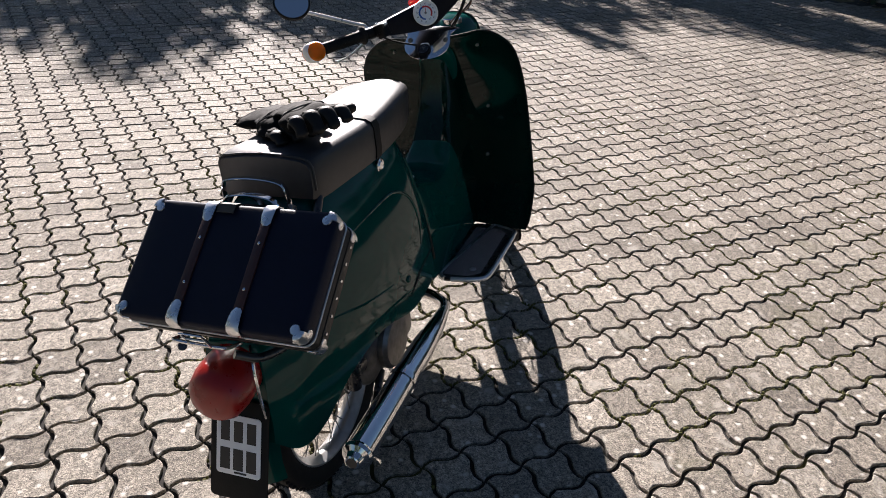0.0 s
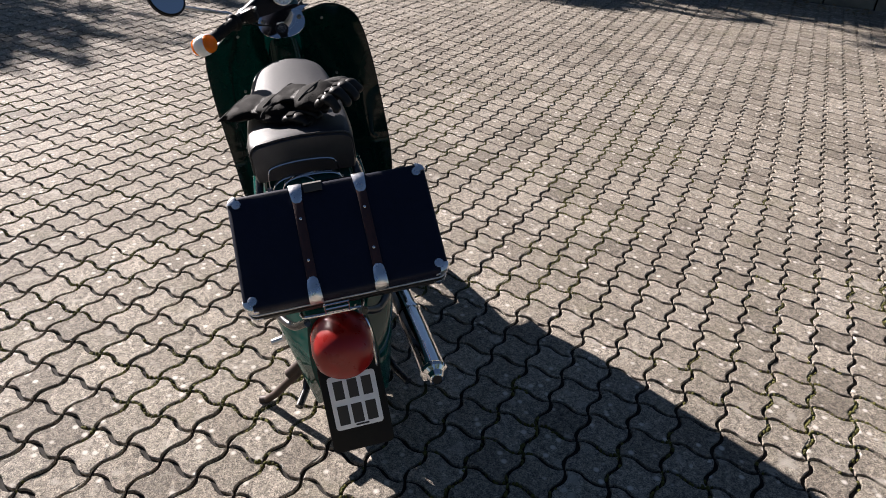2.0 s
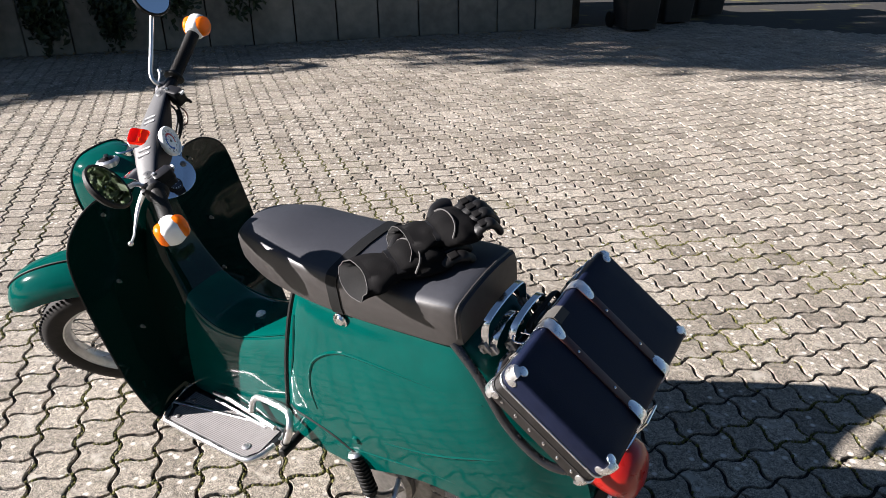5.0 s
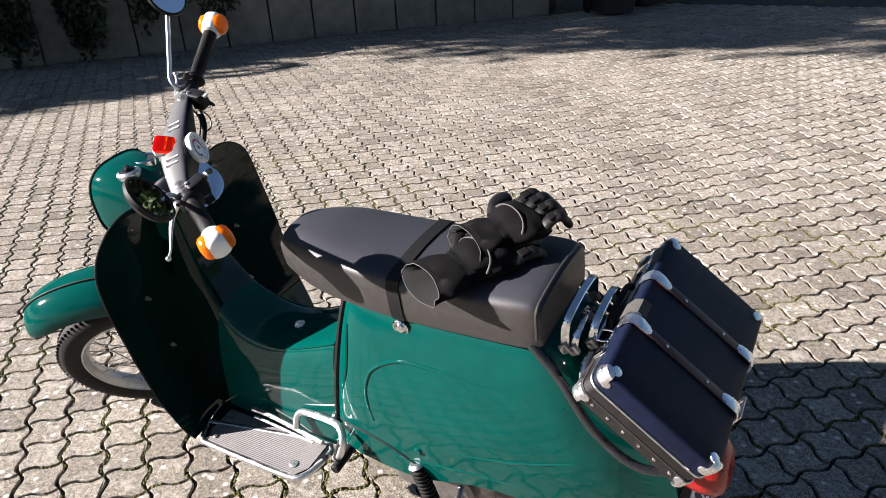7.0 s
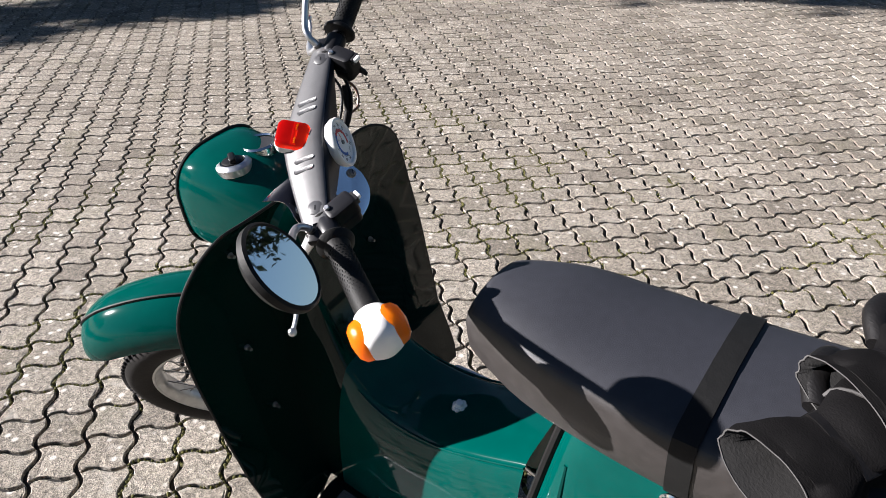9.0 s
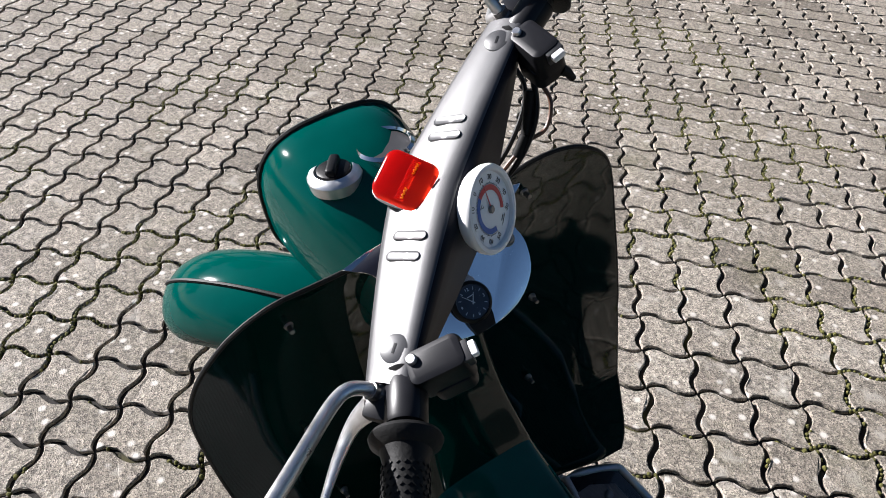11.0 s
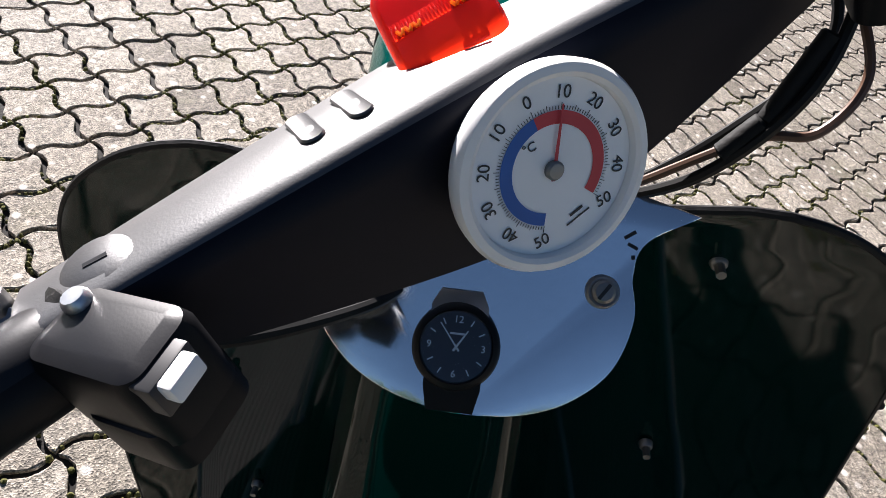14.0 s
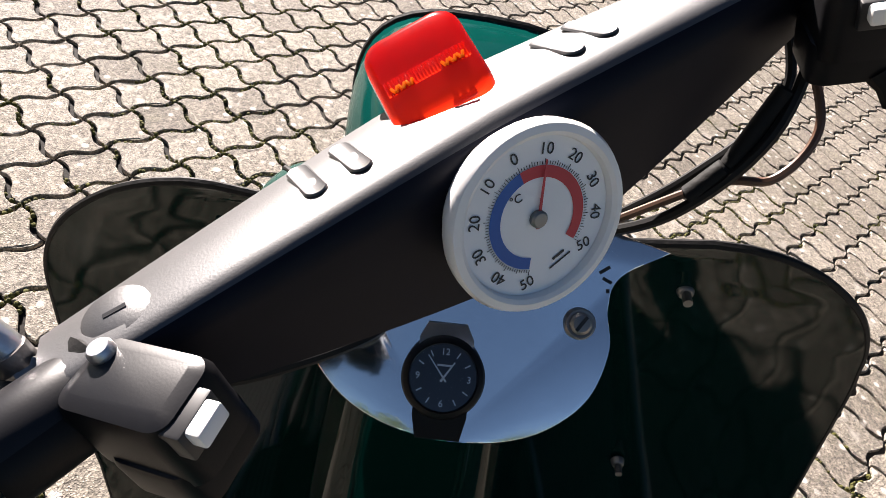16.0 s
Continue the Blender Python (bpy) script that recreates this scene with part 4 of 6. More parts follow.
# tiny orange chips stand in for glints in the lens
for x in (-0.012, 0.011):
    bm = bmesh.new()
    for k in range(6):
        box(bm, (0.0013, 0.0030, 0.0014), LAMP_M @ Matrix.Translation((x + 0.0017 * k - 0.004, -0.0050, 0.0106)) @ pose(0, 0, 0, 0, 0, 25 * (-1) ** k), 0.0003, 1)
    part("lens_sparkle", bm, ORANGE, red_lamp, "orange chips painting the yellow sparkle of the lens")

# tubes, grips, blinkers, switches, levers and mirrors on both sides
for side in (1, -1):
    S = lambda x, y, z: Vector((x, y * side, z))
    inner, outer = S(0.810, 0.165, 1.042), S(0.733, 0.347, 1.080)
    way = (outer - inner).normalized()
    bm = bmesh.new()
    cyl(bm, inner - way * 0.03, outer, 0.0112, 0.0112, 18)
    part("handlebar_tube", bm, BLACK_PAINT, moped, "", BAR)
    g0, g1 = inner + way * 0.047, outer
    bm = bmesh.new()
    m, h = frame_to(g0, g1)
    revolve(bm, [(0.012, 0.0), (0.026, 0.001), (0.0275, 0.004), (0.026, 0.008), (0.019, 0.013), (0.0165, 0.022), (0.0165, h * 0.5), (0.0175, h - 0.006), (0.016, h)], m, 28)
    grip = part("grip", bm, RUBBER, moped, "black rubber grip with diamond knurling", BAR)
    bm = bmesh.new()
    for a in range(20):
        for b in range(int((h - 0.03) / 0.0052)):
            ang = 2 * math.pi * (a + 0.5 * (b % 2)) / 20
            box(bm, (0.0016, 0.0026, 0.0026), m @ Matrix.Rotation(ang, 4, "Z") @ Matrix.Translation((0.0166, 0, 0.026 + b * 0.0052)) @ pose(0, 0, 0, 45, 0, 0))
    part("knurling", bm, RUBBER, grip)
    bm = bmesh.new()
    m, h = frame_to(outer - way * 0.004, outer + way * 0.056)
    revolve(bm, [(0.016, 0.0), (0.024, 0.004), (0.029, 0.018), (0.030, 0.034), (0.027, 0.050), (0.018, 0.058), (0.0, 0.060)], m, 30)
    blinker = part("blinker", bm, WHITE, moped, "white bar-end indicator with two orange lenses", BAR)
    for front in (1, -1):
        bm = bmesh.new()
        q = basis(m @ Vector((0, 0, 0.030)), (0, 0, 1), way)
        zdir = q.to_3x3() @ Vector((0, 0, 1))
        flip = 1 if zdir.x * front > 0 else -1
        qq = q @ Matrix.Diagonal((1, 1, flip, 1))
        revolve(bm, [(0.0262, 0.010), (0.0272, 0.020), (0.025, 0.028), (0.018, 0.034), (0.0, 0.037)], qq, 28)
        part("orange_lens", bm, ORANGE, blinker, "orange fluted lens")
    # switch block
    SW = basis(S(0.782, 0.148, 1.030), S(-0.79, -0.61, 0), S(-0.61, 0.79, 0))
    if (SW.to_3x3() @ Vector((0, 0, 1))).z < 0:
        SW = basis(S(0.782, 0.148, 1.030), S(-0.79, -0.61, 0), S(0.61, -0.79, 0))
    out_y = 1 if (SW.to_3x3() @ Vector((0, 1, 0))).y * side > 0 else -1
    bm = bmesh.new()
    slab(bm, rounded(0.047, 0.030, 0.008), 0.030, SW @ Matrix.Translation((-0.0045, 0, 0)), 0.006)
    slab(bm, rounded(0.036, 0.034, 0.008), 0.018, SW @ Matrix.Translation((-0.002, 0, -0.012)), 0.003)
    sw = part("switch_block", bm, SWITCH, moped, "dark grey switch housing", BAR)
    # sunlit top painted with the lighter copy
    bleach(sw, LIT_SWITCH, 0.8)
    # solid black block drawn in place of the recess behind the button
    bm = bmesh.new()
    box(bm, (0.012, 0.017, 0.012), SW @ Matrix.Translation((0.0165, 0.004 * out_y, 0.0215)), 0.001)
    part("switch_recess_block", bm, INK, sw)
    bm = bmesh.new()
    box(bm, (0.010, 0.012, 0.007), SW @ Matrix.Translation((0.0225, 0.004 * out_y, 0.0235)), 0.0012)
    part("switch_button", bm, WHITE, sw, "white rocker button")
    bm = bmesh.new()
    revolve(bm, [(0.0045, 0), (0.0045, 0.003), (0.0035, 0.0045), (0.0, 0.0045)], SW @ Matrix.Translation((-0.020, -0.006 * out_y, 0.029)), 14)
    part("switch_screw", bm, ALU, sw)
    bm = bmesh.new()
    tube(bm, [SW @ Vector((0.012, 0.010 * out_y, -0.010)), SW @ Vector((0.015, 0.014 * out_y, -0.016)), SW @ Vector((0.018, 0.016 * out_y, -0.024))], lambda q: 0.006 - 0.0025 * q, 8)
    if side < 0:
        part("choke_tab", bm, RUBBER, sw)
    # lever bracket, lever
    bm = bmesh.new()
    m, h = frame_to(inner + way * 0.004, inner + way * 0.040)
    revolve(bm, [(0.0155, 0), (0.0165, 0.003), (0.0165, h - 0.003), (0.0155, h)], m, 22)
    box(bm, (0.022, 0.022, 0.014), Matrix.Translation(inner + way * 0.03 + Vector((0.022, 0, 0))), 0.004)
    bracket = part("lever_bracket", bm, SWITCH, moped, "dark grey clamp, its sunlit upper side painted lighter", BAR)
    # clamp's lit upper side painted the same way
    bleach(bracket, LIT_SWITCH, 0.55)
    # black collar closing the cover's open end
    bm = bmesh.new()
    cyl(bm, inner - way * 0.004, inner + way * 0.006, 0.0185, 0.0165, 22, 0.003)
    part("cover_end_cap", bm, RUBBER, cover, "black collar over the cover's open end")
    bm = bmesh.new()
    p0 = inner + way * 0.03 + Vector((0.030, 0, -0.002))
    p1 = S(0.8630, 0.3140, 1.0120)
    pts = [p0, S(0.8480, 0.2060, 1.0270), S(0.8570, 0.2320, 1.0170), S(0.8600, 0.2620, 1.0110), S(0.8600, 0.2900, 1.0100), p1]
    tube(bm, spline(pts, 6), lambda s: 0.0110 - 0.0070 * min(1.0, s * 1.5) ** 0.8, 12, flat=(1.0, 0.6))
    bmesh.ops.create_uvsphere(bm, u_segments=14, v_segments=9, radius=0.0062, matrix=Matrix.Translation(p1))
    part("brake_lever", bm, ALU, moped, "aluminium hand lever with ball end", BAR)
    # mirror on a bent stem
    base = S(0.823, 0.183, 1.046)
    bm = bmesh.new()
    revolve(bm, [(0.0, -0.008), (0.010, -0.008), (0.0105, 0.004), (0.008, 0.008), (0.0, 0.008)], Matrix.Translation(base) @ pose(0, 0, 0, -12 * side, 20, 0), 6)
    cyl(bm, base + Vector((-0.004, 0, -0.02)), base + Vector((0.004, 0.001 * side, 0.014)), 0.007, 0.007, 12)
    mir = part("mirror_clamp", bm, STEEL, moped, "hexagon nut of the mirror", BAR)
    eye, aim = (S(0.786, 0.353, 1.232), Vector((-0.873, -0.216, 0.423))) if side > 0 else (S(0.786, 0.344, 1.217), Vector((-0.789, 0.335, 0.515)))
    aim.normalize()
    top = eye - aim * 0.014 - Vector((0, 0.010 * side, 0.022))
    knee = S(0.838, 0.205, 1.085)
    stem = spline([base + Vector((0.002, 0, 0.006)), S(0.829, 0.184, 1.062), S(0.836, 0.190, 1.074), knee, knee.lerp(top, 0.3), knee.lerp(top, 0.7), top], 6)
    bm = bmesh.new()
    tube(bm, stem, 0.0056, 12)
    part("mirror_stem", bm, ALU, mir, "bent metal mirror stem")
    mm = basis(eye, Vector((0, -1, 0)) - aim * aim.dot(Vector((0, -1, 0))), aim.cross(Vector((0, -1, 0))))
    zaxis = mm.to_3x3() @ Vector((0, 0, 1))
    if zaxis.x > 0:
        mm = mm @ Matrix.Diagonal((1, 1, -1, 1))
    bm = bmesh.new()
    revolve(bm, [(0.0485, 0.002), (0.051, 0.0045), (0.0545, 0.002), (0.0545, -0.006), (0.046, -0.015), (0.028, -0.021), (0.0, -0.023)], mm, 40, caps=False)
    head = part("mirror_housing", bm, RUBBER, mir, "round black mirror housing")
    bm = bmesh.new()
    revolve(bm, [(0.049, 0.0025), (0.0, 0.0026)], mm, 40, caps=False)
    part("mirror_glass", bm, MIRROR, mir, "round mirror glass")

# cables below the right end of the cover
for k, (r, mat, pts) in enumerate(((0.0030, CABLE, [(0.80, -0.16, 1.03), (0.79, -0.12, 0.99), (0.81, -0.08, 0.955), (0.85, -0.05, 0.93)]), (0.0026, CABLE, [(0.83, -0.17, 1.02), (0.81, -0.15, 0.985), (0.82, -0.10, 0.96), (0.86, -0.06, 0.92)]), (0.0022, COPPER_CABLE, [(0.802, -0.155, 1.01), (0.783, -0.142, 0.985), (0.784, -0.118, 0.970), (0.800, -0.098, 0.970), (0.83, -0.06, 0.95)]), (0.003, CABLE, [(0.82, 0.165, 1.03), (0.83, 0.13, 0.99), (0.85, 0.08, 0.95), (0.87, 0.05, 0.93)]))):
    bm = bmesh.new()
    tube(bm, spline(pts, 8), r, 8)
    part("control_cable", bm, mat, moped, "", BAR)
bm = bmesh.new()
cyl(bm, (0.796, -0.135, 1.005), (0.800, -0.105, 0.975), 0.0054, 0.0050, 14, 0.001)
cyl(bm, (0.800, -0.105, 0.975), (0.808, -0.088, 0.962), 0.0058, 0.0058, 14, 0.001)
part("cable_adjuster", bm, RUBBER, moped, "black rubber cable sleeve", BAR)

# ---- thermometer stuck on the cover's rear face ----
TN = Vector((-math.cos(radians(12)), 0, math.sin(radians(12))))
T_local = basis(Vector((0.7975, 0.003, 1.0190)), (0, -1, 0), TN.cross(Vector((0, -1, 0))))
if (T_local.to_3x3() @ Vector((0, 0, 1))).dot(TN) < 0:
    T_local = basis(Vector((0.7975, 0.003, 1.0190)), (0, -1, 0), Vector((0, -1, 0)).cross(TN))
thermometer = thing("thermometer", "round white dial thermometer stuck on the handlebar cover", "thermometer", BIKE @ BAR @ T_local)
bm = bmesh.new()
revolve(bm, [(0.0, -0.008), (0.030, -0.008), (0.0355, -0.007), (0.0390, 0.000), (0.0395, 0.005), (0.0382, 0.0075), (0.0352, 0.0080), (0.0335, 0.0068), (0.0330, 0.0035), (0.0, 0.0035)], None, 56)
case = part("case", bm, WHITE, thermometer, "white plastic case")
bm = bmesh.new()
revolve(bm, [(0.0328, 0.0037), (0.0, 0.0038)], None, 48, caps=False)
dial = part("dial", bm, DIAL, thermometer, "pale printed dial")


def arc(bm, r0, r1, a0, a1, h, n=40):
    loft(bm, [[Vector((r * math.cos(radians(a0 + (a1 - a0) * k / n)), r * math.sin(radians(a0 + (a1 - a0) * k / n)), h)) for k in range(n + 1)] for r in (r0, r1)], closed=False)
    return bm


def temp_angle(v):
    """Dial angle of a temperature: -50 to 50 over 297 degrees, zero near the top left."""
    return 94 - 2.97 * v


part("blue_band", arc(bmesh.new(), 0.0166, 0.0214, temp_angle(-50), temp_angle(0), 0.0041), INK_BLUE, dial, "blue cold scale")
part("red_band", arc(bmesh.new(), 0.0166, 0.0214, temp_angle(0), temp_angle(50), 0.0041), INK_RED, dial, "red warm scale")
bm = bmesh.new()
for v in range(-50, 51):
    a = temp_angle(v)
    long = 0.0024 if v % 10 == 0 else (0.0019 if v % 5 == 0 else 0.0013)
    box(bm, (long, 0.00022, 0.0002), Matrix.Rotation(radians(a), 4, "Z") @ Matrix.Translation((0.0217 + long / 2, 0, 0.0042)))
part("scale_marks", bm, INK, dial)
for v in range(-50, 51, 10):
    a = radians(temp_angle(v))
    lettering("figure", str(abs(v)), 0.0066, INK, dial, Matrix.Translation((0.0276 * math.cos(a), 0.0276 * math.sin(a), 0.0041)) @ Matrix.Rotation(a - radians(90), 4, "Z") if abs(v) < 45 else Matrix.Translation((0.0276 * math.cos(a), 0.0276 * math.sin(a), 0.0041)), 0.0001)
lettering("unit_mark", "°C", 0.0050, INK, dial, Matrix.Translation((-0.0062, 0.0120, 0.0041)), 0.0001)
for w, y in ((0.006, -0.0205), (0.011, -0.0232)):
    bm = bmesh.new()
    box(bm, (w, 0.0010 if w < 0.01 else 0.0006, 0.0002), Matrix.Translation((0.004, y, 0.0041)) @ pose(0, 0, 0, 0, 0, 10))
    part("print_bar", bm, INK, dial)
bm = bmesh.new()
a = radians(temp_angle(10))
needle = Matrix.Rotation(a, 4, "Z")
slab(bm, [(-0.004, -0.0008), (0.0238, -0.0003), (0.0238, 0.0003), (-0.004, 0.0008)], 0.0003, needle @ Matrix.Translation((0, 0, 0.0050)))
part("needle", bm, INK_RED, thermometer, "red needle at ten degrees")
bm = bmesh.new()
revolve(bm, [(0.0036, 0.0040), (0.0036, 0.0058), (0.0028, 0.0066), (0.0, 0.0068)], None, 24)
part("needle_hub", bm, STEEL, thermometer)

# ---- wrist watch fixed to the polished plate ----
W_local = PLATE_M @ Matrix.Translation((-0.003, -0.0365, 0.0022)) @ pose(0, 0, 0, 0, 0, 4) @ Matrix.Scale(1.12, 4)
watch = thing("wrist_watch", "black wrist watch fixed flat on the polished plate", "watch", BIKE @ W_local)
bm = bmesh.new()
revolve(bm, [(0.0, 0.0), (0.0150, 0.0), (0.0175, 0.002), (0.0178, 0.0055), (0.0165, 0.0075), (0.0148, 0.0082), (0.0140, 0.0070), (0.0, 0.0070)], None, 48)
part("watch_case", bm, SWITCH, watch, "black watch case")
bm = bmesh.new()
revolve(bm, [(0.0139, 0.0072), (0.0, 0.0073)], None, 40, caps=False)
wdial = part("watch_dial", bm, WATCH_DIAL, watch, "dark blue dial")
bm = bmesh.new()
revolve(bm, [(0.0145, 0.0078), (0.0142, 0.0090), (0.010, 0.0096), (0.0, 0.0098)], None, 40)
wg = part("watch_crystal", bm, GLASS, watch, "clear domed crystal")
wg.visible_shadow = False
for text, a in (("12", 90), ("3", 0), ("6", 270), ("9", 180)):
    lettering("numeral", text, 0.0040, INK_WHITE, wdial, Matrix.Translation((0.0108 * math.cos(radians(a)), 0.0108 * math.sin(radians(a)), 0.0074)), 0.0001)
for k in range(12):
    if k % 3:
        bm = bmesh.new()
        box(bm, (0.0026, 0.0005, 0.0002), Matrix.Rotation(radians(30 * k), 4, "Z") @ Matrix.Translation((0.0112, 0, 0.0074)))
        part("hour_mark", bm, INK_WHITE, wdial)
for L, w, a in ((0.0080, 0.0010, 58), (0.0115, 0.0008, 128)):
    bm = bmesh.new()
    slab(bm, [(-0.002, -w / 2), (L, -w / 4), (L, w / 4), (-0.002, w / 2)], 0.0002, Matrix.Rotation(radians(a), 4, "Z") @ Matrix.Translation((0, 0, 0.0075)))
    part("watch_needle", bm, INK_WHITE, watch, "pale pointer")
bm = bmesh.new()
box(bm, (0.006, 0.0008, 0.0002), Matrix.Translation((0.0, 0.0052, 0.0074)))
part("dial_bar", bm, INK_WHITE, wdial)
for s in (1, -1):
    bm = bmesh.new()
    w0, w1, L = (0.0115, 0.0095, 0.010) if s < 0 else (0.0115, 0.0085, 0.006)
    loft(bm, [[Vector((-w0, 0.012 * s, 0.0005)), Vector((w0, 0.012 * s, 0.0005)), Vector((w0, 0.012 * s, 0.0062)), Vector((-w0, 0.012 * s, 0.0062))], [Vector((-w0, 0.0165 * s, 0.0005)), Vector((w0, 0.0165 * s, 0.0005)), Vector((w0, 0.0165 * s, 0.0055)), Vector((-w0, 0.0165 * s, 0.0055))], [Vector((-w1, (0.0165 + L) * s, 0.0003)), Vector((w1, (0.0165 + L) * s, 0.0003)), Vector((w1, (0.0165 + L) * s, 0.0028)), Vector((-w1, (0.0165 + L) * s, 0.0028))]], True)
    part("strap_stub", bm, SWITCH if s < 0 else ALU, watch, "cut strap end" if s < 0 else "bright upper lug")

# ---- suitcase strapped on the rack ----
CW, CL, CT = 0.408, 0.240, 0.094
CASE = BIKE @ basis(Vector((-0.277, -0.036, 0.7555)), (0, -1, 0), (0.769, 0, 0.640))
suitcase = thing("suitcase", "small old black suitcase with brown strips, strapped on the rack", "suitcase", CASE)


def case_box(bm, w, l, z0, z1, r, puff=0.0):
    """A box with rounded upright corners and softened rims."""
    rows = []
    for z, s in ((z0, -0.004), (z0 + 0.004, 0.0), (z1 - 0.006, 0.0), (z1 - 0.0015, -0.003), (z1, -0.008)):
        rows.append([Vector((x, y, z)) for x, y in rounded(w + 2 * s, l + 2 * s, r)])
    for s in (0.8, 0.5, 0.2):
        rows.append([Vector((x * s, y * s, z1 + puff * (1 - s))) for x, y in rounded(w - 0.016, l - 0.016, r)])
    loft(bm, rows, True, (True, True))
    return bm


part("case_body", case_box(bmesh.new(), CW, CL, -CT, -0.042, 0.018), LEATHER_SIDE, suitcase, "black leatherette lower half")
part("case_lid", case_box(bmesh.new(), CW + 0.004, CL + 0.004, -0.040, 0.0, 0.020, 0.004), [LEATHER], suitcase, "blue-black leatherette lid")
bm = bmesh.new()
tube(bm, [Vector((x, y, -0.041)) for x, y in rounded(CW + 0.004, CL + 0.004, 0.02, 6)], 0.0022, 8, closed=True)
part("lid_rim", bm, ALU, suitcase, "thin metal rim between lid and body")
bm = bmesh.new()
tube(bm, [Vector((x, y, -0.066)) for x, y in rounded(CW + 0.002, CL + 0.002, 0.018, 6)], 0.0012, 6, closed=True)
part("side_seam", bm, SEAM, suitcase)
for sx in (-0.066, 0.066):
    bm = bmesh.new()
    box(bm, (0.020, CL - 0.004, 0.004), Matrix.Translation((sx, 0, 0.0042)), 0.0012)
    strip = part("brown_strip", bm, BROWN, suitcase, "dark brown wooden strip")
    for y in (-0.045, 0.045):
        bm = bmesh.new()
        revolve(bm, [(0.0030, 0.0), (0.0030, 0.001), (0.0018, 0.0022), (0.0, 0.0025)], Matrix.Translation((sx, y, 0.0062)), 12)
        part("stud", bm, CHROME, strip)
    for sy in (1, -1):
        bm = bmesh.new()
        rows = []
        for y, z, w in ((0.080, 0.0075, 0.006), (0.086, 0.0085, 0.0105), (0.100, 0.010, 0.0125), (0.115, 0.009, 0.013), (0.1235, 0.003, 0.0135), (0.1275, -0.010, 0.0135), (0.1275, -0.024, 0.0125)):
            rows.append([Vector((sx + w * v, y * sy, z - 0.002 * v * v)) for v in (-1, -0.75, -0.4, 0, 0.4, 0.75, 1)])
        loft(bm, rows, closed=False)
        thicken(bm, 0.0016)
        part("strip_cap", bm, CAP_METAL, suitcase, "bright metal end cap")
# corner caps, lid and body
for sx in (1, -1):
    for sy in (1, -1):
        for low in (0, 1):
            bm = bmesh.new()
            X, Y = (CW + 0.004) / 2, (CL + 0.004) / 2
            flip = Matrix.Diagonal((sx, sy, 1, 1)) if not low else Matrix.Diagonal((sx, sy, -1, 1)) @ Matrix.Translation((0, 0, CT))
            top_m, x_m, y_m = Matrix.Translation((X, Y, -0.002)), Matrix.Translation((X - 0.001, Y, 0.0)) @ pose(0, 0, 0, 0, 90, 0), Matrix.Translation((X, Y - 0.001, 0.0)) @ pose(0, 0, 0, -90, 0, 0)
            for m, t, dx, dy, r in ((top_m, 0.0046, -0.0185, -0.0185, 0.0095), (x_m, 0.0026, 0.019, -0.019, 0.0085), (y_m, 0.0026, -0.019, 0.019, 0.0085)):
                slab(bm, [(dx + r * math.cos(2 * math.pi * k / 18), dy + r * math.sin(2 * math.pi * k / 18)) for k in range(18)], t, flip @ m, 0.0011)
            loft(bm, [[flip @ Vector((X - 0.018 + (0.018 + g) * math.cos(radians(90 * k / 8)) * c, Y - 0.018 + (0.018 + g) * math.sin(radians(90 * k / 8)) * c, z)) for k in range(9)] + [flip @ Vector((X - 0.018, Y - 0.018, z))] for g, c, z in ((0.0015, 1.0, -0.026), (0.002, 1.0, -0.008), (0.0015, 0.93, 0.0005), (0.0, 0.75, 0.0032))], True)
            part("corner_cap", bm, CAP_METAL, suitcase, "bright pressed metal corner")
# row of studs and locks on the sides
for sx in (1, -1):
    for k in range(6):
        bm = bmesh.new()
        revolve(bm, [(0.0035, 0.0), (0.003, 0.0018), (0.0, 0.0024)], Matrix.Translation((sx * CW / 2, -0.085 + 0.034 * k, -0.078)) @ pose(0, 0, 0, 0, 90 * sx, 0), 10)
        part("stud", bm, CHROME, suitcase)
for sx in (-0.125, 0.125):
    bm = bmesh.new()
    box(bm, (0.034, 0.004, 0.016), Matrix.Translation((sx, CL / 2 + 0.003, -0.036)), 0.001)
    box(bm, (0.020, 0.006, 0.026), Matrix.Translation((sx, CL / 2 + 0.004, -0.050)), 0.001)
    part("lock", bm, CHROME, suitcase, "small metal lock")
bm = bmesh.new()
tube(bm, spline([(-0.062, CL / 2 + 0.004, -0.052), (-0.058, CL / 2 + 0.014, -0.046), (-0.035, CL / 2 + 0.018, -0.044), (0.035, CL / 2 + 0.018, -0.044), (0.058, CL / 2 + 0.014, -0.046), (0.062, CL / 2 + 0.004, -0.052)], 6), 0.0075, 10, flat=(0.6, 1.0))
part("case_handle", bm, RUBBER, suitcase, "black carrying loop")

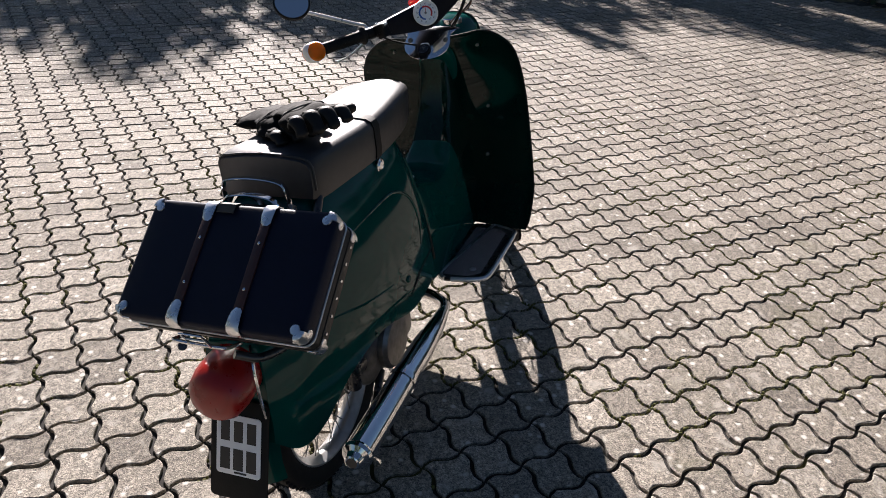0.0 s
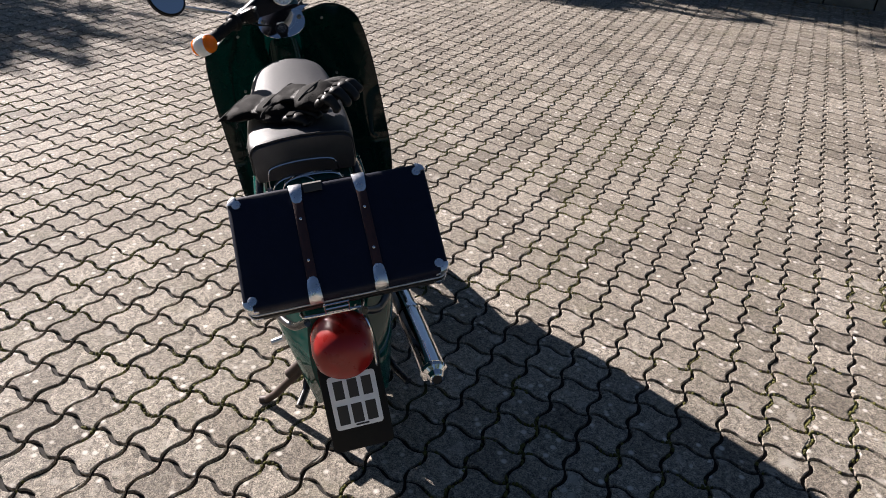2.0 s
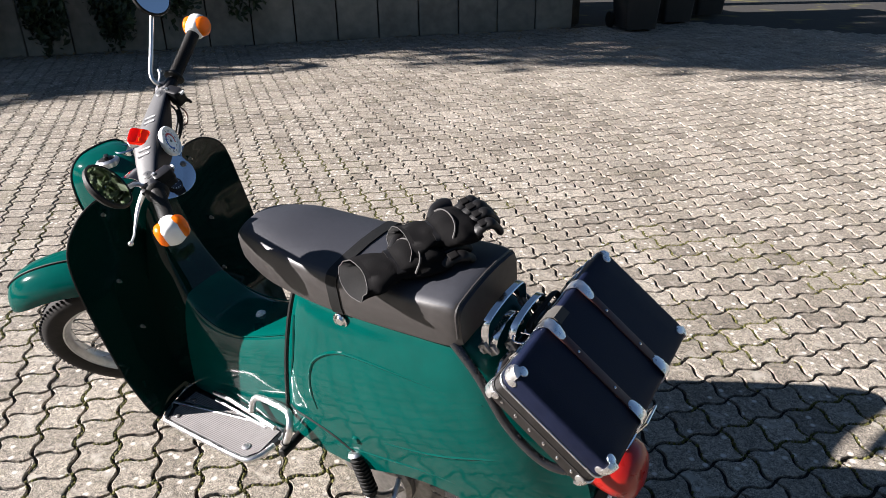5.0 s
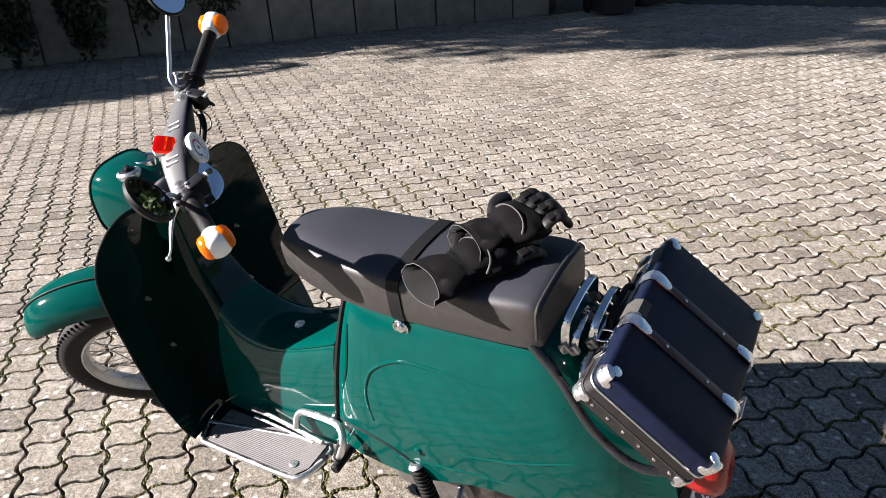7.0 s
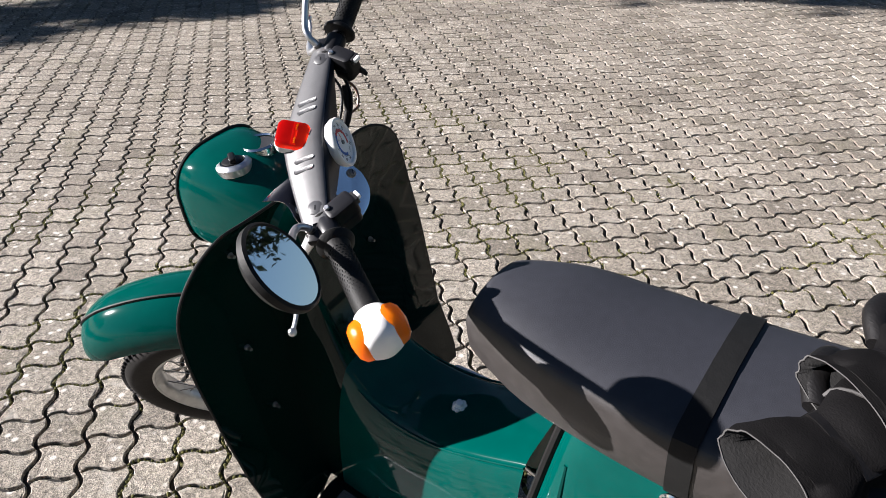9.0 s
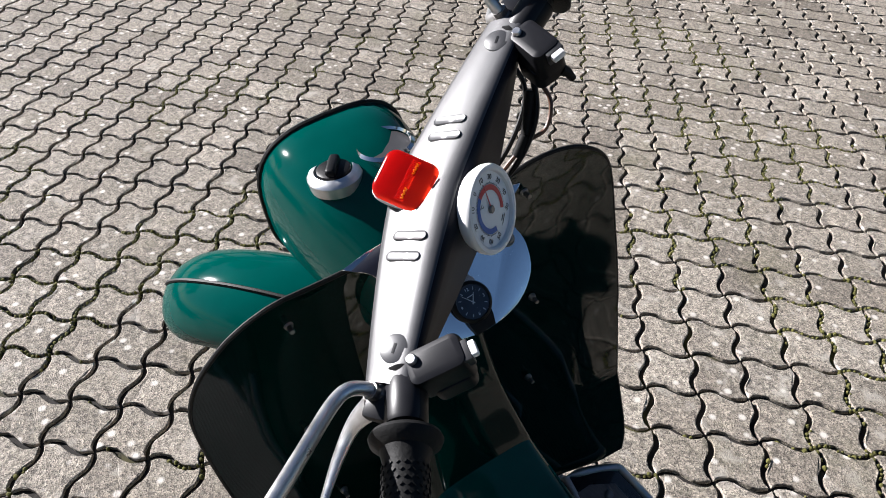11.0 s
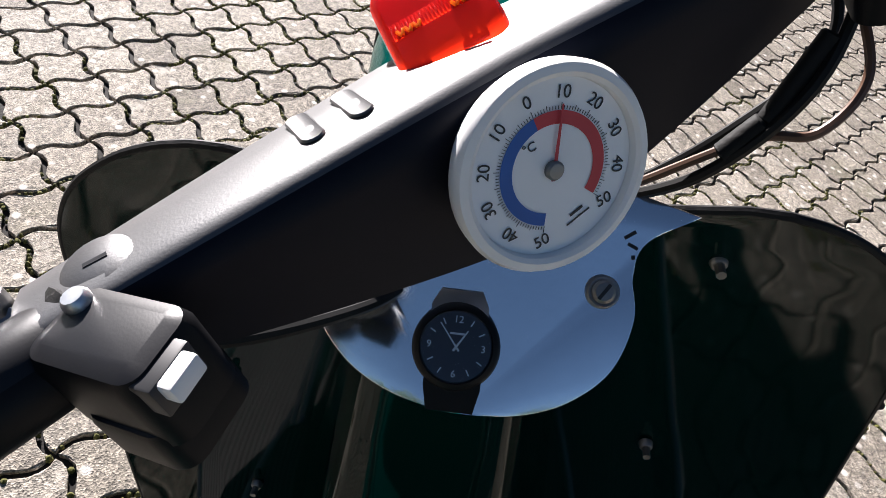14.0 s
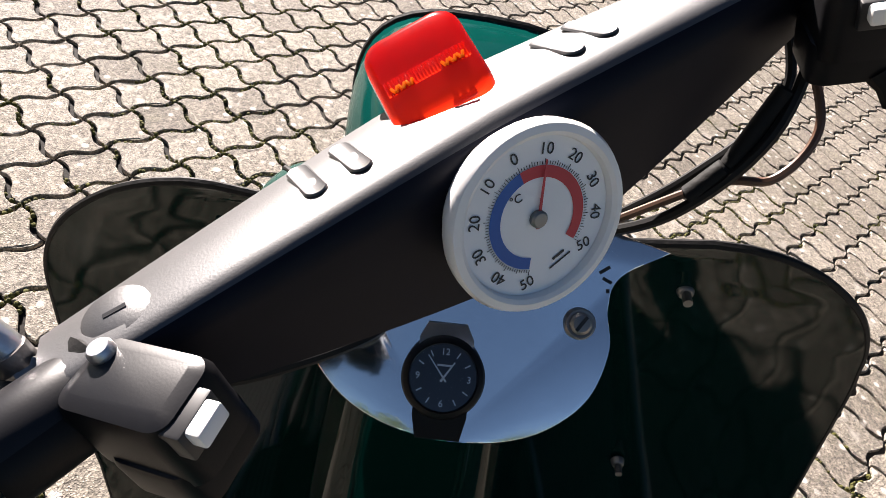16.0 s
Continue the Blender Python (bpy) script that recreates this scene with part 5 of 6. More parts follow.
# chrome grab loops between the seat and the case
for x, y0, y1, z, foot in ((-0.088, -0.066, 0.080, 0.846, 0.785), (-0.102, -0.012, 0.074, 0.818, 0.780), (-0.128, -0.070, 0.052, 0.828, 0.785)):
    bm = bmesh.new()
    line = spline([(x + 0.004, y0 - 0.006, foot), (x + 0.002, y0 - 0.002, z - 0.018), (x, y0 + 0.016, z - 0.003), (x, (y0 + y1) / 2, z + 0.002), (x, y1 - 0.016, z - 0.003), (x + 0.002, y1 + 0.002, z - 0.018), (x + 0.004, y1 + 0.006, foot)], 6)
    loft(bm, [[p + Vector((dx, 0, dz)) for dx, dz in ((-0.0075, -0.001), (-0.006, 0.001), (0.006, 0.001), (0.0075, -0.001))] for p in line], closed=False)
    thicken(bm, 0.0022)
    loop = part("grab_loop", bm, CHROME, moped, "chromed flat grab loop")
    for y in (y0 - 0.006, y1 + 0.006):
        bm = bmesh.new()
        box(bm, (0.018, 0.011, 0.020), pose(x + 0.004, y, foot - 0.004, 0, 35, 0), 0.002)
        cyl(bm, (x + 0.006, y - 0.010, foot - 0.004), (x + 0.006, y + 0.010, foot - 0.004), 0.0035, 0.0035, 10)
        part("clasp", bm, STEEL, loop)
bm = bmesh.new()
tube(bm, spline([(-0.128, 0.052, 0.806), (-0.132, 0.064, 0.800), (-0.150, 0.068, 0.802), (-0.162, 0.060, 0.806), (-0.160, 0.046, 0.808), (-0.138, 0.044, 0.806)], 5), 0.0018, 6)
part("wire_clip", bm, CHROME, moped, "small bent wire clip")
# grey strap over the case's upper edge
bm = bmesh.new()
path = [(-0.030, CL / 2 - 0.020, 0.0075), (-0.030, CL / 2 - 0.002, 0.0065), (-0.030, CL / 2 + 0.007, -0.006), (-0.030, CL / 2 + 0.008, -0.05), (-0.030, CL / 2 + 0.006, -0.085)]
loft(bm, [[Vector((x + dx, y, z)) for dx in (-0.019, 0.019)] for x, y, z in path], closed=False)
thicken(bm, 0.002)
tagged(part("luggage_strap", bm, GREY_STRAP, None, "grey webbing strap over the suitcase edge", CASE), category="strap")


# ---- pair of gloves on the seat ----
def glove(label, m, curl, seed):
    rnd = random.Random(seed)
    root = thing("glove", label, "glove", m, "pair of gloves")
    # gauntlet, wrist and back
    secs = [(0.000, 0.052, 0.021, 0.000), (0.014, 0.051, 0.022, 0.0), (0.035, 0.049, 0.024, 0.001), (0.055, 0.046, 0.026, 0.001), (0.075, 0.042, 0.026, 0.002), (0.092, 0.038, 0.024, 0.002), (0.105, 0.036, 0.024, 0.003), (0.118, 0.039, 0.028, 0.004), (0.140, 0.046, 0.033, 0.006), (0.165, 0.051, 0.035, 0.007), (0.185, 0.053, 0.034, 0.006), (0.205, 0.052, 0.031, 0.005), (0.220, 0.049, 0.026, 0.003), (0.232, 0.043, 0.018, 0.002)]
    outer = []
    for x, w, h, z in secs:
        ring = []
        for k in range(44):
            a = 2 * math.pi * k / 44
            wob = 1 + 0.20 * noise.noise(Vector((x * 22 + seed * 5, math.cos(a) * 1.6, math.sin(a) * 1.6))) + 0.12 * noise.noise(Vector((x * 70, math.cos(a) * 2.5, math.sin(a) * 2.5 + seed)))
            ring.append(Vector((x + (0.024 * math.sin(a) if x < 0.02 else 0), w * wob * math.cos(a), z + h * wob * math.sin(a) * (0.8 if math.sin(a) < 0 else 1.0) + 0.0022 * math.sin(x * 210 + 2.2 * math.cos(a) + seed) * min(1.0, x / 0.05))))
        outer.append(ring)
    bm = bmesh.new()
    loft(bm, outer, True, (False, True))
    part("gauntlet", bm, GLOVE, root, "black textile gauntlet and back", sharp=70)
    bm = bmesh.new()
    inner = [[Vector((p.x + 0.001, p.y * s, p.z * s)) for p in ring] for ring, s in ((outer[0], 0.975), (outer[1], 0.93), (outer[2], 0.90), (outer[4], 0.80))]
    loft(bm, inner, True, (False, True))
    part("lining", bm, GLOVE_LINING, root, "grey lining inside the cuff", sharp=70)
    bm = bmesh.new()
    tube(bm, outer[0], 0.0011, 6, closed=True)
    part("cuff_piping", bm, SEAM, root)
    bm = bmesh.new()
    loft(bm, [[p.lerp(Vector((p.x, 0, 0)), -0.04) + Vector((dx, 0, 0)) for p in outer[6][3:20]] for dx in (-0.010, 0.012)], closed=False)
    thicken(bm, 0.003)
    part("wrist_strap", bm, GLOVE_LEATHER, root, "wrist strap")
    bm = bmesh.new()
    arcp = [Vector((0.135 + 0.030 * math.sin(math.pi * k / 12), 0.042 * math.cos(math.pi * k / 12), 0.012 + 0.031 * math.sin(math.pi * k / 12) ** 0.6)) for k in range(13)]
    tube(bm, arcp, 0.0024, 6)
    part("back_seam", bm, SEAM, root)
    for k in range(4):
        y = -0.036 + 0.024 * k
        L = (0.062, 0.076, 0.080, 0.068)[k]
        c = curl[k]
        bm = bmesh.new()
        pts = [Vector((0.205, y, 0.004)), Vector((0.225, y * 1.08, 0.010 + 0.012 * c)), Vector((0.225 + L * 0.45, y * 1.15, 0.014 + 0.020 * c)), Vector((0.225 + L * 0.8, y * 1.18 + 0.002, 0.006 + 0.008 * c)), Vector((0.225 + L, y * 1.2, -0.004 - 0.006 * c))]
        tube(bm, spline(pts, 6), lambda s: (0.0122 + 0.0012 * math.sin(s * 14)) * (1 if s < 0.86 else max(0.25, math.sqrt(max(0.0, 1 - ((s - 0.86) / 0.145) ** 2)))), 14)
        finger = part("finger", bm, GLOVE_LEATHER, root, "black leather finger")
        bm = bmesh.new()
        box(bm, (0.026, 0.017, 0.008), Matrix.Translation(pts[1].lerp(pts[2], 0.35) + Vector((0, 0, 0.012))) @ pose(0, 0, 0, 0, -8, 0), 0.0035, 3)
        part("knuckle_pad", bm, GLOVE, finger)
    bm = bmesh.new()
    pts = [Vector((0.125, 0.036, 0.0)), Vector((0.155, 0.062, 0.004)), Vector((0.190, 0.072, 0.004)), Vector((0.215, 0.070, -0.002))]
    tube(bm, spline(pts, 6), lambda s: 0.0155 * (1 if s < 0.85 else max(0.25, math.sqrt(max(0.0, 1 - ((s - 0.85) / 0.155) ** 2)))), 14)
    part("thumb", bm, GLOVE_LEATHER, root, "black leather thumb")
    return root


def glove_pose(cuff, tip, roll=0, stretch=0.86):
    d = Vector(tip) - Vector(cuff)
    return BIKE @ basis(Vector(cuff), d, Vector((0, 0, 1)).cross(d)) @ pose(0, 0, 0, roll, 0, 0) @ Matrix.Diagonal((stretch, 1.18, 0.76, 1))


glove("black motorcycle glove lying on top of its mate on the seat", glove_pose((0.126, 0.034, 0.922), (0.006, -0.130, 0.926), 4, 0.68), (0.9, 1.1, 1.0, 0.5), 1)
glove("black motorcycle glove lying underneath on the seat", glove_pose((0.160, 0.142, 0.900), (0.014, -0.090, 0.896), 6, 0.80), (0.2, 0.3, 0.4, 0.5), 2)

# ---- wall, bins, planting and trees round the yard ----
W0, W1 = Vector((8.9, -2.25, 0)), Vector((3.05, -7.95, 0))
WDIR = (W1 - W0).normalized()
WN = Vector((WDIR.y, -WDIR.x, 0))
if WN.dot(Vector((0, 0, 0)) - W0) > 0:
    WN = -WN
# WN points away from the yard
wall = thing("wall_north", "weathered grey concrete retaining wall of upright slabs", "wall", kind="structure")
count = int((W1 - W0).length / 0.5)
for k in range(count):
    c = W0 + WDIR * (0.25 + 0.5 * k)
    bm = bmesh.new()
    box(bm, (0.485, 0.12, 1.25), basis(c + WN * 0.06 + Vector((0, 0, 0.60)), WDIR, WN), 0.012, 2)
    part("wall_slab", bm, CONCRETE, wall)
bm = bmesh.new()
box(bm, ((W1 - W0).length, 2.4, 1.15), basis((W0 + W1) / 2 + WN * 1.35 + Vector((0, 0, 0.57)), WDIR, WN), 0.05, 2)
tagged(part("earth_bank", bm, SOIL, None, "dark earth bank behind the wall"), category="bank", kind="structure")


def leaves(bm, centre, radii, count, size, rnd, down=0.0):
    """Many small folded leaves scattered through an uneven ellipsoid."""
    for _ in range(count):
        d = Vector((rnd.gauss(0, 1), rnd.gauss(0, 1), rnd.gauss(0, 1))).normalized()
        r = rnd.random() ** 0.4
        lump = 0.75 + 0.5 * noise.noise(d * 2.2 + centre * 0.37)
        p = centre + Vector((d.x * radii[0], d.y * radii[1], d.z * radii[2])) * r * lump
        p.z -= down * rnd.random()
        q = Euler((rnd.uniform(-1.2, 1.2), rnd.uniform(-1.2, 1.2), rnd.uniform(0, 6.28))).to_matrix()
        s = size * rnd.uniform(0.6, 1.4)
        a, b, c, e = (p + q @ Vector(v) for v in ((-s, 0, 0), (0, -s * 0.5, s * 0.12), (s, 0, 0), (0, s * 0.5, s * 0.12)))
        va, vb, vc, ve = (bm.verts.new(v) for v in (a, b, c, e))
        bm.faces.new((va, vb, vc))
        bm.faces.new((va, vc, ve))


def flat_part(name, bm, mat, parent, label=""):
    me = bpy.data.meshes.new(name)
    bm.to_mesh(me)
    bm.free()
    me.materials.append(mat)
    ob = new(name, me)
    if parent:
        ob.parent = parent
    return tagged(ob, label)


rnd = random.Random(5)
# ivy and shrubs hanging over the left half of the wall
for k in range(6):
    c = W0 + WDIR * (0.3 + 0.72 * k) + WN * 0.25
    bush = thing("shrub", "dark evergreen shrub hanging over the concrete wall", "shrub", group="shrubs on the wall")
    bm = bmesh.new()
    tube(bm, [c + Vector((0, 0, 1.1)), c + Vector((0.1, 0.05, 1.5)), c + Vector((0.0, 0.1, 2.1))], lambda s: 0.03 * (1 - 0.6 * s), 7)
    part("stem", bm, BARK, bush)
    bm = bmesh.new()
    leaves(bm, c + Vector((0, 0, 1.75)), (0.62, 0.62, 0.75), 900, 0.045, rnd)
    leaves(bm, c - WN * 0.34 + Vector((0, 0, 0.80)), (0.62, 0.16, 0.60), 3400 if k < 4 else 700, 0.045, rnd, 0.35 if k < 4 else 0.1)
    flat_part("foliage", bm, IVY, bush)


def tree(at, height, crown_r, crown_h, count, seed, label):
    rnd = random.Random(seed)
    root = thing("tree", label, "tree", Matrix.Translation(at), "trees round the yard")
    bm = bmesh.new()
    lean = Vector((rnd.uniform(-0.2, 0.2), rnd.uniform(-0.2, 0.2), 0))
    trunk = spline([(0, 0, 0), tuple(lean * 0.4 + Vector((0, 0, height * 0.35))), tuple(lean + Vector((0, 0, height * 0.8)))], 5)
    tube(bm, trunk, lambda s: 0.16 * (1 - 0.75 * s), 9)
    part("trunk", bm, BARK, root)
    crown = bmesh.new()
    for k in range(9):
        a = 2 * math.pi * k / 9 + rnd.uniform(-0.3, 0.3)
        h0 = height * rnd.uniform(0.35, 0.7)
        tip = Vector((math.cos(a) * crown_r * rnd.uniform(0.5, 0.9), math.sin(a) * crown_r * rnd.uniform(0.5, 0.9), h0 + crown_h * rnd.uniform(0.1, 0.4)))
        bm = bmesh.new()
        tube(bm, spline([(0, 0, h0), tuple(tip * 0.5 + Vector((0, 0, h0 * 0.55))), tuple(tip)], 4), lambda s: 0.055 * (1 - 0.8 * s), 6)
        part("limb", bm, BARK, root)
        leaves(crown, tip, (crown_r * 0.48, crown_r * 0.48, crown_h * 0.3), count // 10, 0.10, rnd)
    leaves(crown, Vector((0, 0, height * 0.75)), (crown_r * 0.6, crown_r * 0.6, crown_h * 0.5), count // 6, 0.09, rnd)
    flat_part("crown", crown, LEAF, root)
    return root


def shade_tree(sx, sy, h, crown_r, crown_h, seed, count=7500):
    """A tree whose crown, at height h, throws its shade round (sx, sy)."""
    run = (h * 0.75) / math.tan(radians(SUN_EL))
    tree(Vector((sx + run * math.cos(radians(SUN_AZ)), sy + run * math.sin(radians(SUN_AZ)), 0)), h, crown_r, crown_h, count, seed, "leafy tree out of direct view, placed to shape shade and reflections")


# trees out of view, placed from where shade lies on the yard
shade_tree(5.9, 2.6, 6.0, 2.4, 2.4, 11)
shade_tree(7.6, -0.3, 6.2, 2.1, 2.4, 12)
shade_tree(4.6, 5.2, 6.4, 2.2, 2.6, 13)
shade_tree(7.6, 4.4, 6.5, 2.8, 3.0, 14)
shade_tree(10.0, 1.8, 7.0, 3.0, 3.0, 15)
shade_tree(1.0, -8.3, 8.5, 2.0, 2.4, 16, 4600)
shade_tree(-1.8, -9.9, 11.0, 2.4, 2.6, 17, 4600)
# dense unseen trees added to cut sky light; the last two show in the mirror
for k, (x, y, h, r) in enumerate(((-9.5, 8.5, 5.0, 2.6), (-12.5, 2.0, 5.0, 2.8), (-4.5, 12.0, 5.0, 2.6), (-12.0, -4.5, 5.0, 2.6), (1.5, 13.0, 5.0, 2.6), (4.6, -10.4, 6.5, 2.4), (2.2, -10.8, 6.0, 1.8))):
    tree(Vector((x, y, 0)), h, r, h * 0.75, 5200, 40 + k, "leafy tree out of direct view, placed to shape shade and reflections")
# further unseen crowns, added to shade the strip along the wall
shade_tree(3.8, -7.3, 5.5, 1.2, 1.8, 18, 2400)
shade_tree(5.7, -5.9, 5.5, 1.1, 1.8, 19, 2400)
shade_tree(7.3, -4.3, 5.5, 1.6, 1.8, 20, 6000)
shade_tree(7.1, -3.0, 5.5, 1.4, 1.8, 21, 9000)
shade_tree(5.8, -4.5, 5.5, 1.0, 1.6, 22, 6000)


# wheelie bins
def bin_at(p, yaw):
    root = thing("wheelie_bin", "black plastic wheelie bin beside the wall", "bin", pose(p.x, p.y, 0, 0, 0, yaw), "row of bins")
    bm = bmesh.new()
    loft(bm, [[Vector((x * s, y * s2, z)) for x, y in rounded(0.56, 0.52, 0.06)] for s, s2, z in ((0.78, 0.76, 0.03), (0.80, 0.78, 0.10), (1.0, 1.0, 0.92), (1.04, 1.04, 0.93), (1.04, 1.04, 0.97))], True)
    part("bin_body", bm, BIN, root)
    bm = bmesh.new()
    loft(bm, [[Vector((x * s, y * s, z)) for x, y in rounded(0.60, 0.57, 0.07)] for s, z in ((1.0, 0.975), (1.0, 1.0), (0.9, 1.04), (0.5, 1.06))], True)
    part("bin_lid", bm, BIN, root)
    for s in (1, -1):
        bm = bmesh.new()
        cyl(bm, (0.24, 0.20 * s, 0.10), (0.24, 0.25 * s, 0.10), 0.10, 0.10, 24, 0.01)
        part("bin_wheel", bm, RUBBER, root)
    bm = bmesh.new()
    tube(bm, [(0.30, -0.2, 0.95), (0.36, -0.2, 0.97), (0.36, 0.2, 0.97), (0.30, 0.2, 0.95)], 0.014, 8)
    part("bin_bar", bm, BIN, root)


yaw = math.degrees(math.atan2(WN.y, WN.x))
for k in range(3):
    bin_at(W1 + WDIR * (0.50 + 0.70 * k) - WN * (0.40 - 0.42 * k), yaw)

# dry leaves and grit along the wall's foot
bm = bmesh.new()
rnd = random.Random(9)
for _ in range(700):
    s = rnd.random()
    c = W0.lerp(W1, s) - WN * (0.02 + abs(rnd.gauss(0, 0.28))) + Vector((0, 0, 0.006))
    q = Euler((rnd.uniform(-0.4, 0.4), rnd.uniform(-0.4, 0.4), rnd.uniform(0, 6.3))).to_matrix()
    L = rnd.uniform(0.012, 0.04)
    vs = [bm.verts.new(c + q @ Vector(v)) for v in ((-L, 0, 0), (0, -L * 0.4, 0.004), (L, 0, 0.002), (0, L * 0.4, 0.005))]
    bm.faces.new(vs)
tagged(flat_part("fallen_leaves", bm, DRY_LEAF, None, "dry leaves scattered along the wall"), category="leaves", kind="stuff")

# ---- paved yard ----
PITCH, TURN_DEG, OX, OY, WAVE = 0.1188, 51.0, -0.0299, 0.4092, 0.0105
PU = Vector((math.cos(radians(TURN_DEG)), math.sin(radians(TURN_DEG)), 0))
PV = Vector((-PU.y, PU.x, 0))


def paving_material():
    m = bpy.data.materials.new("concrete_paver")
    m.use_nodes = True
    nt = m.node_tree
    N, L = nt.nodes, nt.links
    b = N["Principled BSDF"]
    b.inputs["Roughness"].default_value = 0.82
    b.inputs["Specular IOR Level"].default_value = 0.35
    geo = N.new("ShaderNodeNewGeometry")
    info = N.new("ShaderNodeObjectInfo")
    rand = N.new("ShaderNodeMath")
    rand.operation = "ADD"
    L.new(geo.outputs["Random Per Island"], rand.inputs[0])
    L.new(info.outputs["Random"], rand.inputs[1])
    frac = N.new("ShaderNodeMath")
    frac.operation = "FRACT"
    L.new(rand.outputs[0], frac.inputs[0])

    def tex(kind, scale, **kw):
        t = N.new(kind)
        t.inputs["Scale"].default_value = scale
        for k, v in kw.items():
            t.inputs[k].default_value = v
        L.new(geo.outputs["Position"], t.inputs["Vector"])
        return t

    def ramp(src, stops):
        r = N.new("ShaderNodeValToRGB")
        while len(r.color_ramp.elements) < len(stops):
            r.color_ramp.elements.new(0.5)
        for e, (p, c) in zip(r.color_ramp.elements, stops):
            e.position, e.color = p, (*c, 1)
        L.new(src, r.inputs["Fac"])
        return r

    def mix(fac, a, bcol, how="MIX"):
        x = N.new("ShaderNodeMix")
        x.data_type, x.blend_type = "RGBA", how
        if isinstance(fac, float):
            x.inputs["Factor"].default_value = fac
        else:
            L.new(fac, x.inputs["Factor"])
        for sock, c in ((x.inputs["A"], a), (x.inputs["B"], bcol)):
            if isinstance(c, tuple):
                sock.default_value = (*c, 1)
            else:
                L.new(c, sock)
        return x.outputs["Result"]

    base = ramp(frac.outputs[0], [(0.0, (0.158, 0.140, 0.117)), (0.25, (0.235, 0.210, 0.176)), (0.5, (0.210, 0.189, 0.158)), (0.75, (0.278, 0.251, 0.213)), (1.0, (0.228, 0.207, 0.177))])
    grain = tex("ShaderNodeTexVoronoi", 330.0)
    g = ramp(grain.outputs["Color"], [(0.0, (0.26, 0.26, 0.27)), (0.45, (0.86, 0.85, 0.83)), (1.0, (1.72, 1.69, 1.63))])
    c = mix(1.0, base.outputs["Color"], g.outputs["Color"], "MULTIPLY")
    fine = tex("ShaderNodeTexNoise", 62.0, Detail=6.0, Roughness=0.7)
    f = ramp(fine.outputs["Fac"], [(0.33, (0.5, 0.5, 0.5)), (0.67, (1.5, 1.5, 1.5))])
    c = mix(1.0, c, f.outputs["Color"], "MULTIPLY")
    blot = tex("ShaderNodeTexNoise", 13.0, Detail=4.0, Roughness=0.65)
    bl = ramp(blot.outputs["Fac"], [(0.57, (0, 0, 0)), (0.67, (0.75, 0.75, 0.75))])
    c = mix(bl.outputs["Color"], c, (0.36, 0.335, 0.29))
    wide = tex("ShaderNodeTexNoise", 1.1, Detail=3.0)
    w = ramp(wide.outputs["Fac"], [(0.3, (0.84, 0.83, 0.82)), (0.7, (1.14, 1.14, 1.15))])
    c = mix(1.0, c, w.outputs["Color"], "MULTIPLY")
    spot = tex("ShaderNodeTexVoronoi", 34.0)
    sp = ramp(spot.outputs["Distance"], [(0.18, (1, 1, 1)), (0.36, (0, 0, 0))])
    keep = ramp(spot.outputs["Color"], [(0.66, (0, 0, 0)), (0.70, (0.85, 0.85, 0.85))])
    sf = mix(1.0, sp.outputs["Color"], keep.outputs["Color"], "MULTIPLY")
    c = mix(sf, c, (0.60, 0.565, 0.515))
    green = tex("ShaderNodeTexNoise", 3.0, Detail=5.0, Roughness=0.7)
    gr = ramp(green.outputs["Fac"], [(0.56, (0, 0, 0)), (0.72, (0.35, 0.35, 0.35))])
    c = mix(gr.outputs["Color"], c, (0.115, 0.11, 0.05))
    L.new(c, b.inputs["Base Color"])
    bp = N.new("ShaderNodeBump")
    bp.inputs["Strength"].default_value = 0.55
    bp.inputs["Distance"].default_value = 0.0022
    hmix = N.new("ShaderNodeMath")
    hmix.operation = "ADD"
    L.new(fine.outputs["Fac"], hmix.inputs[0])
    L.new(grain.outputs["Distance"], hmix.inputs[1])
    L.new(hmix.outputs[0], bp.inputs["Height"])
    L.new(bp.outputs["Normal"], b.inputs["Normal"])
    return m


def joint_material():
    m = material("joint_sand", (0.011, 0.009, 0.007), 0.95, var=0.5, scale=30, bump=0.8, bscale=160)
    nt = m.node_tree
    N, L = nt.nodes, nt.links
    b = N["Principled BSDF"]
    src = b.inputs["Base Color"].links[0].from_socket
    geo = N.new("ShaderNodeNewGeometry")
    t = N.new("ShaderNodeTexNoise")
    t.inputs["Scale"].default_value = 2.3
    t.inputs["Detail"].default_value = 5
    L.new(geo.outputs["Position"], t.inputs["Vector"])
    r = N.new("ShaderNodeValToRGB")
    r.color_ramp.elements[0].position, r.color_ramp.elements[1].position = 0.57, 0.70
    L.new(t.outputs["Fac"], r.inputs["Fac"])
    x = N.new("ShaderNodeMix")
    x.data_type = "RGBA"
    L.new(r.outputs["Color"], x.inputs["Factor"])
    L.new(src, x.inputs["A"])
    x.inputs["B"].default_value = (0.085, 0.078, 0.014, 1)
    L.new(x.outputs["Result"], b.inputs["Base Color"])
    return m


PAVER = paving_material()
JOINT = joint_material()
bm = bmesh.new()
vs = [bm.verts.new((x, y, -0.0110)) for x, y in ((-300, -300), (300, -300), (300, 300), (-300, 300))]
bm.faces.new(vs)
ground = part("ground", bm, JOINT, None, "sandy, mossy bed under the pavers, reaching far out")
tagged(ground, category="ground", kind="structure")

SHAPE = (0.0, 0.75, 1.0, 0.75, 0.0, -0.75, -1.0, -0.75)


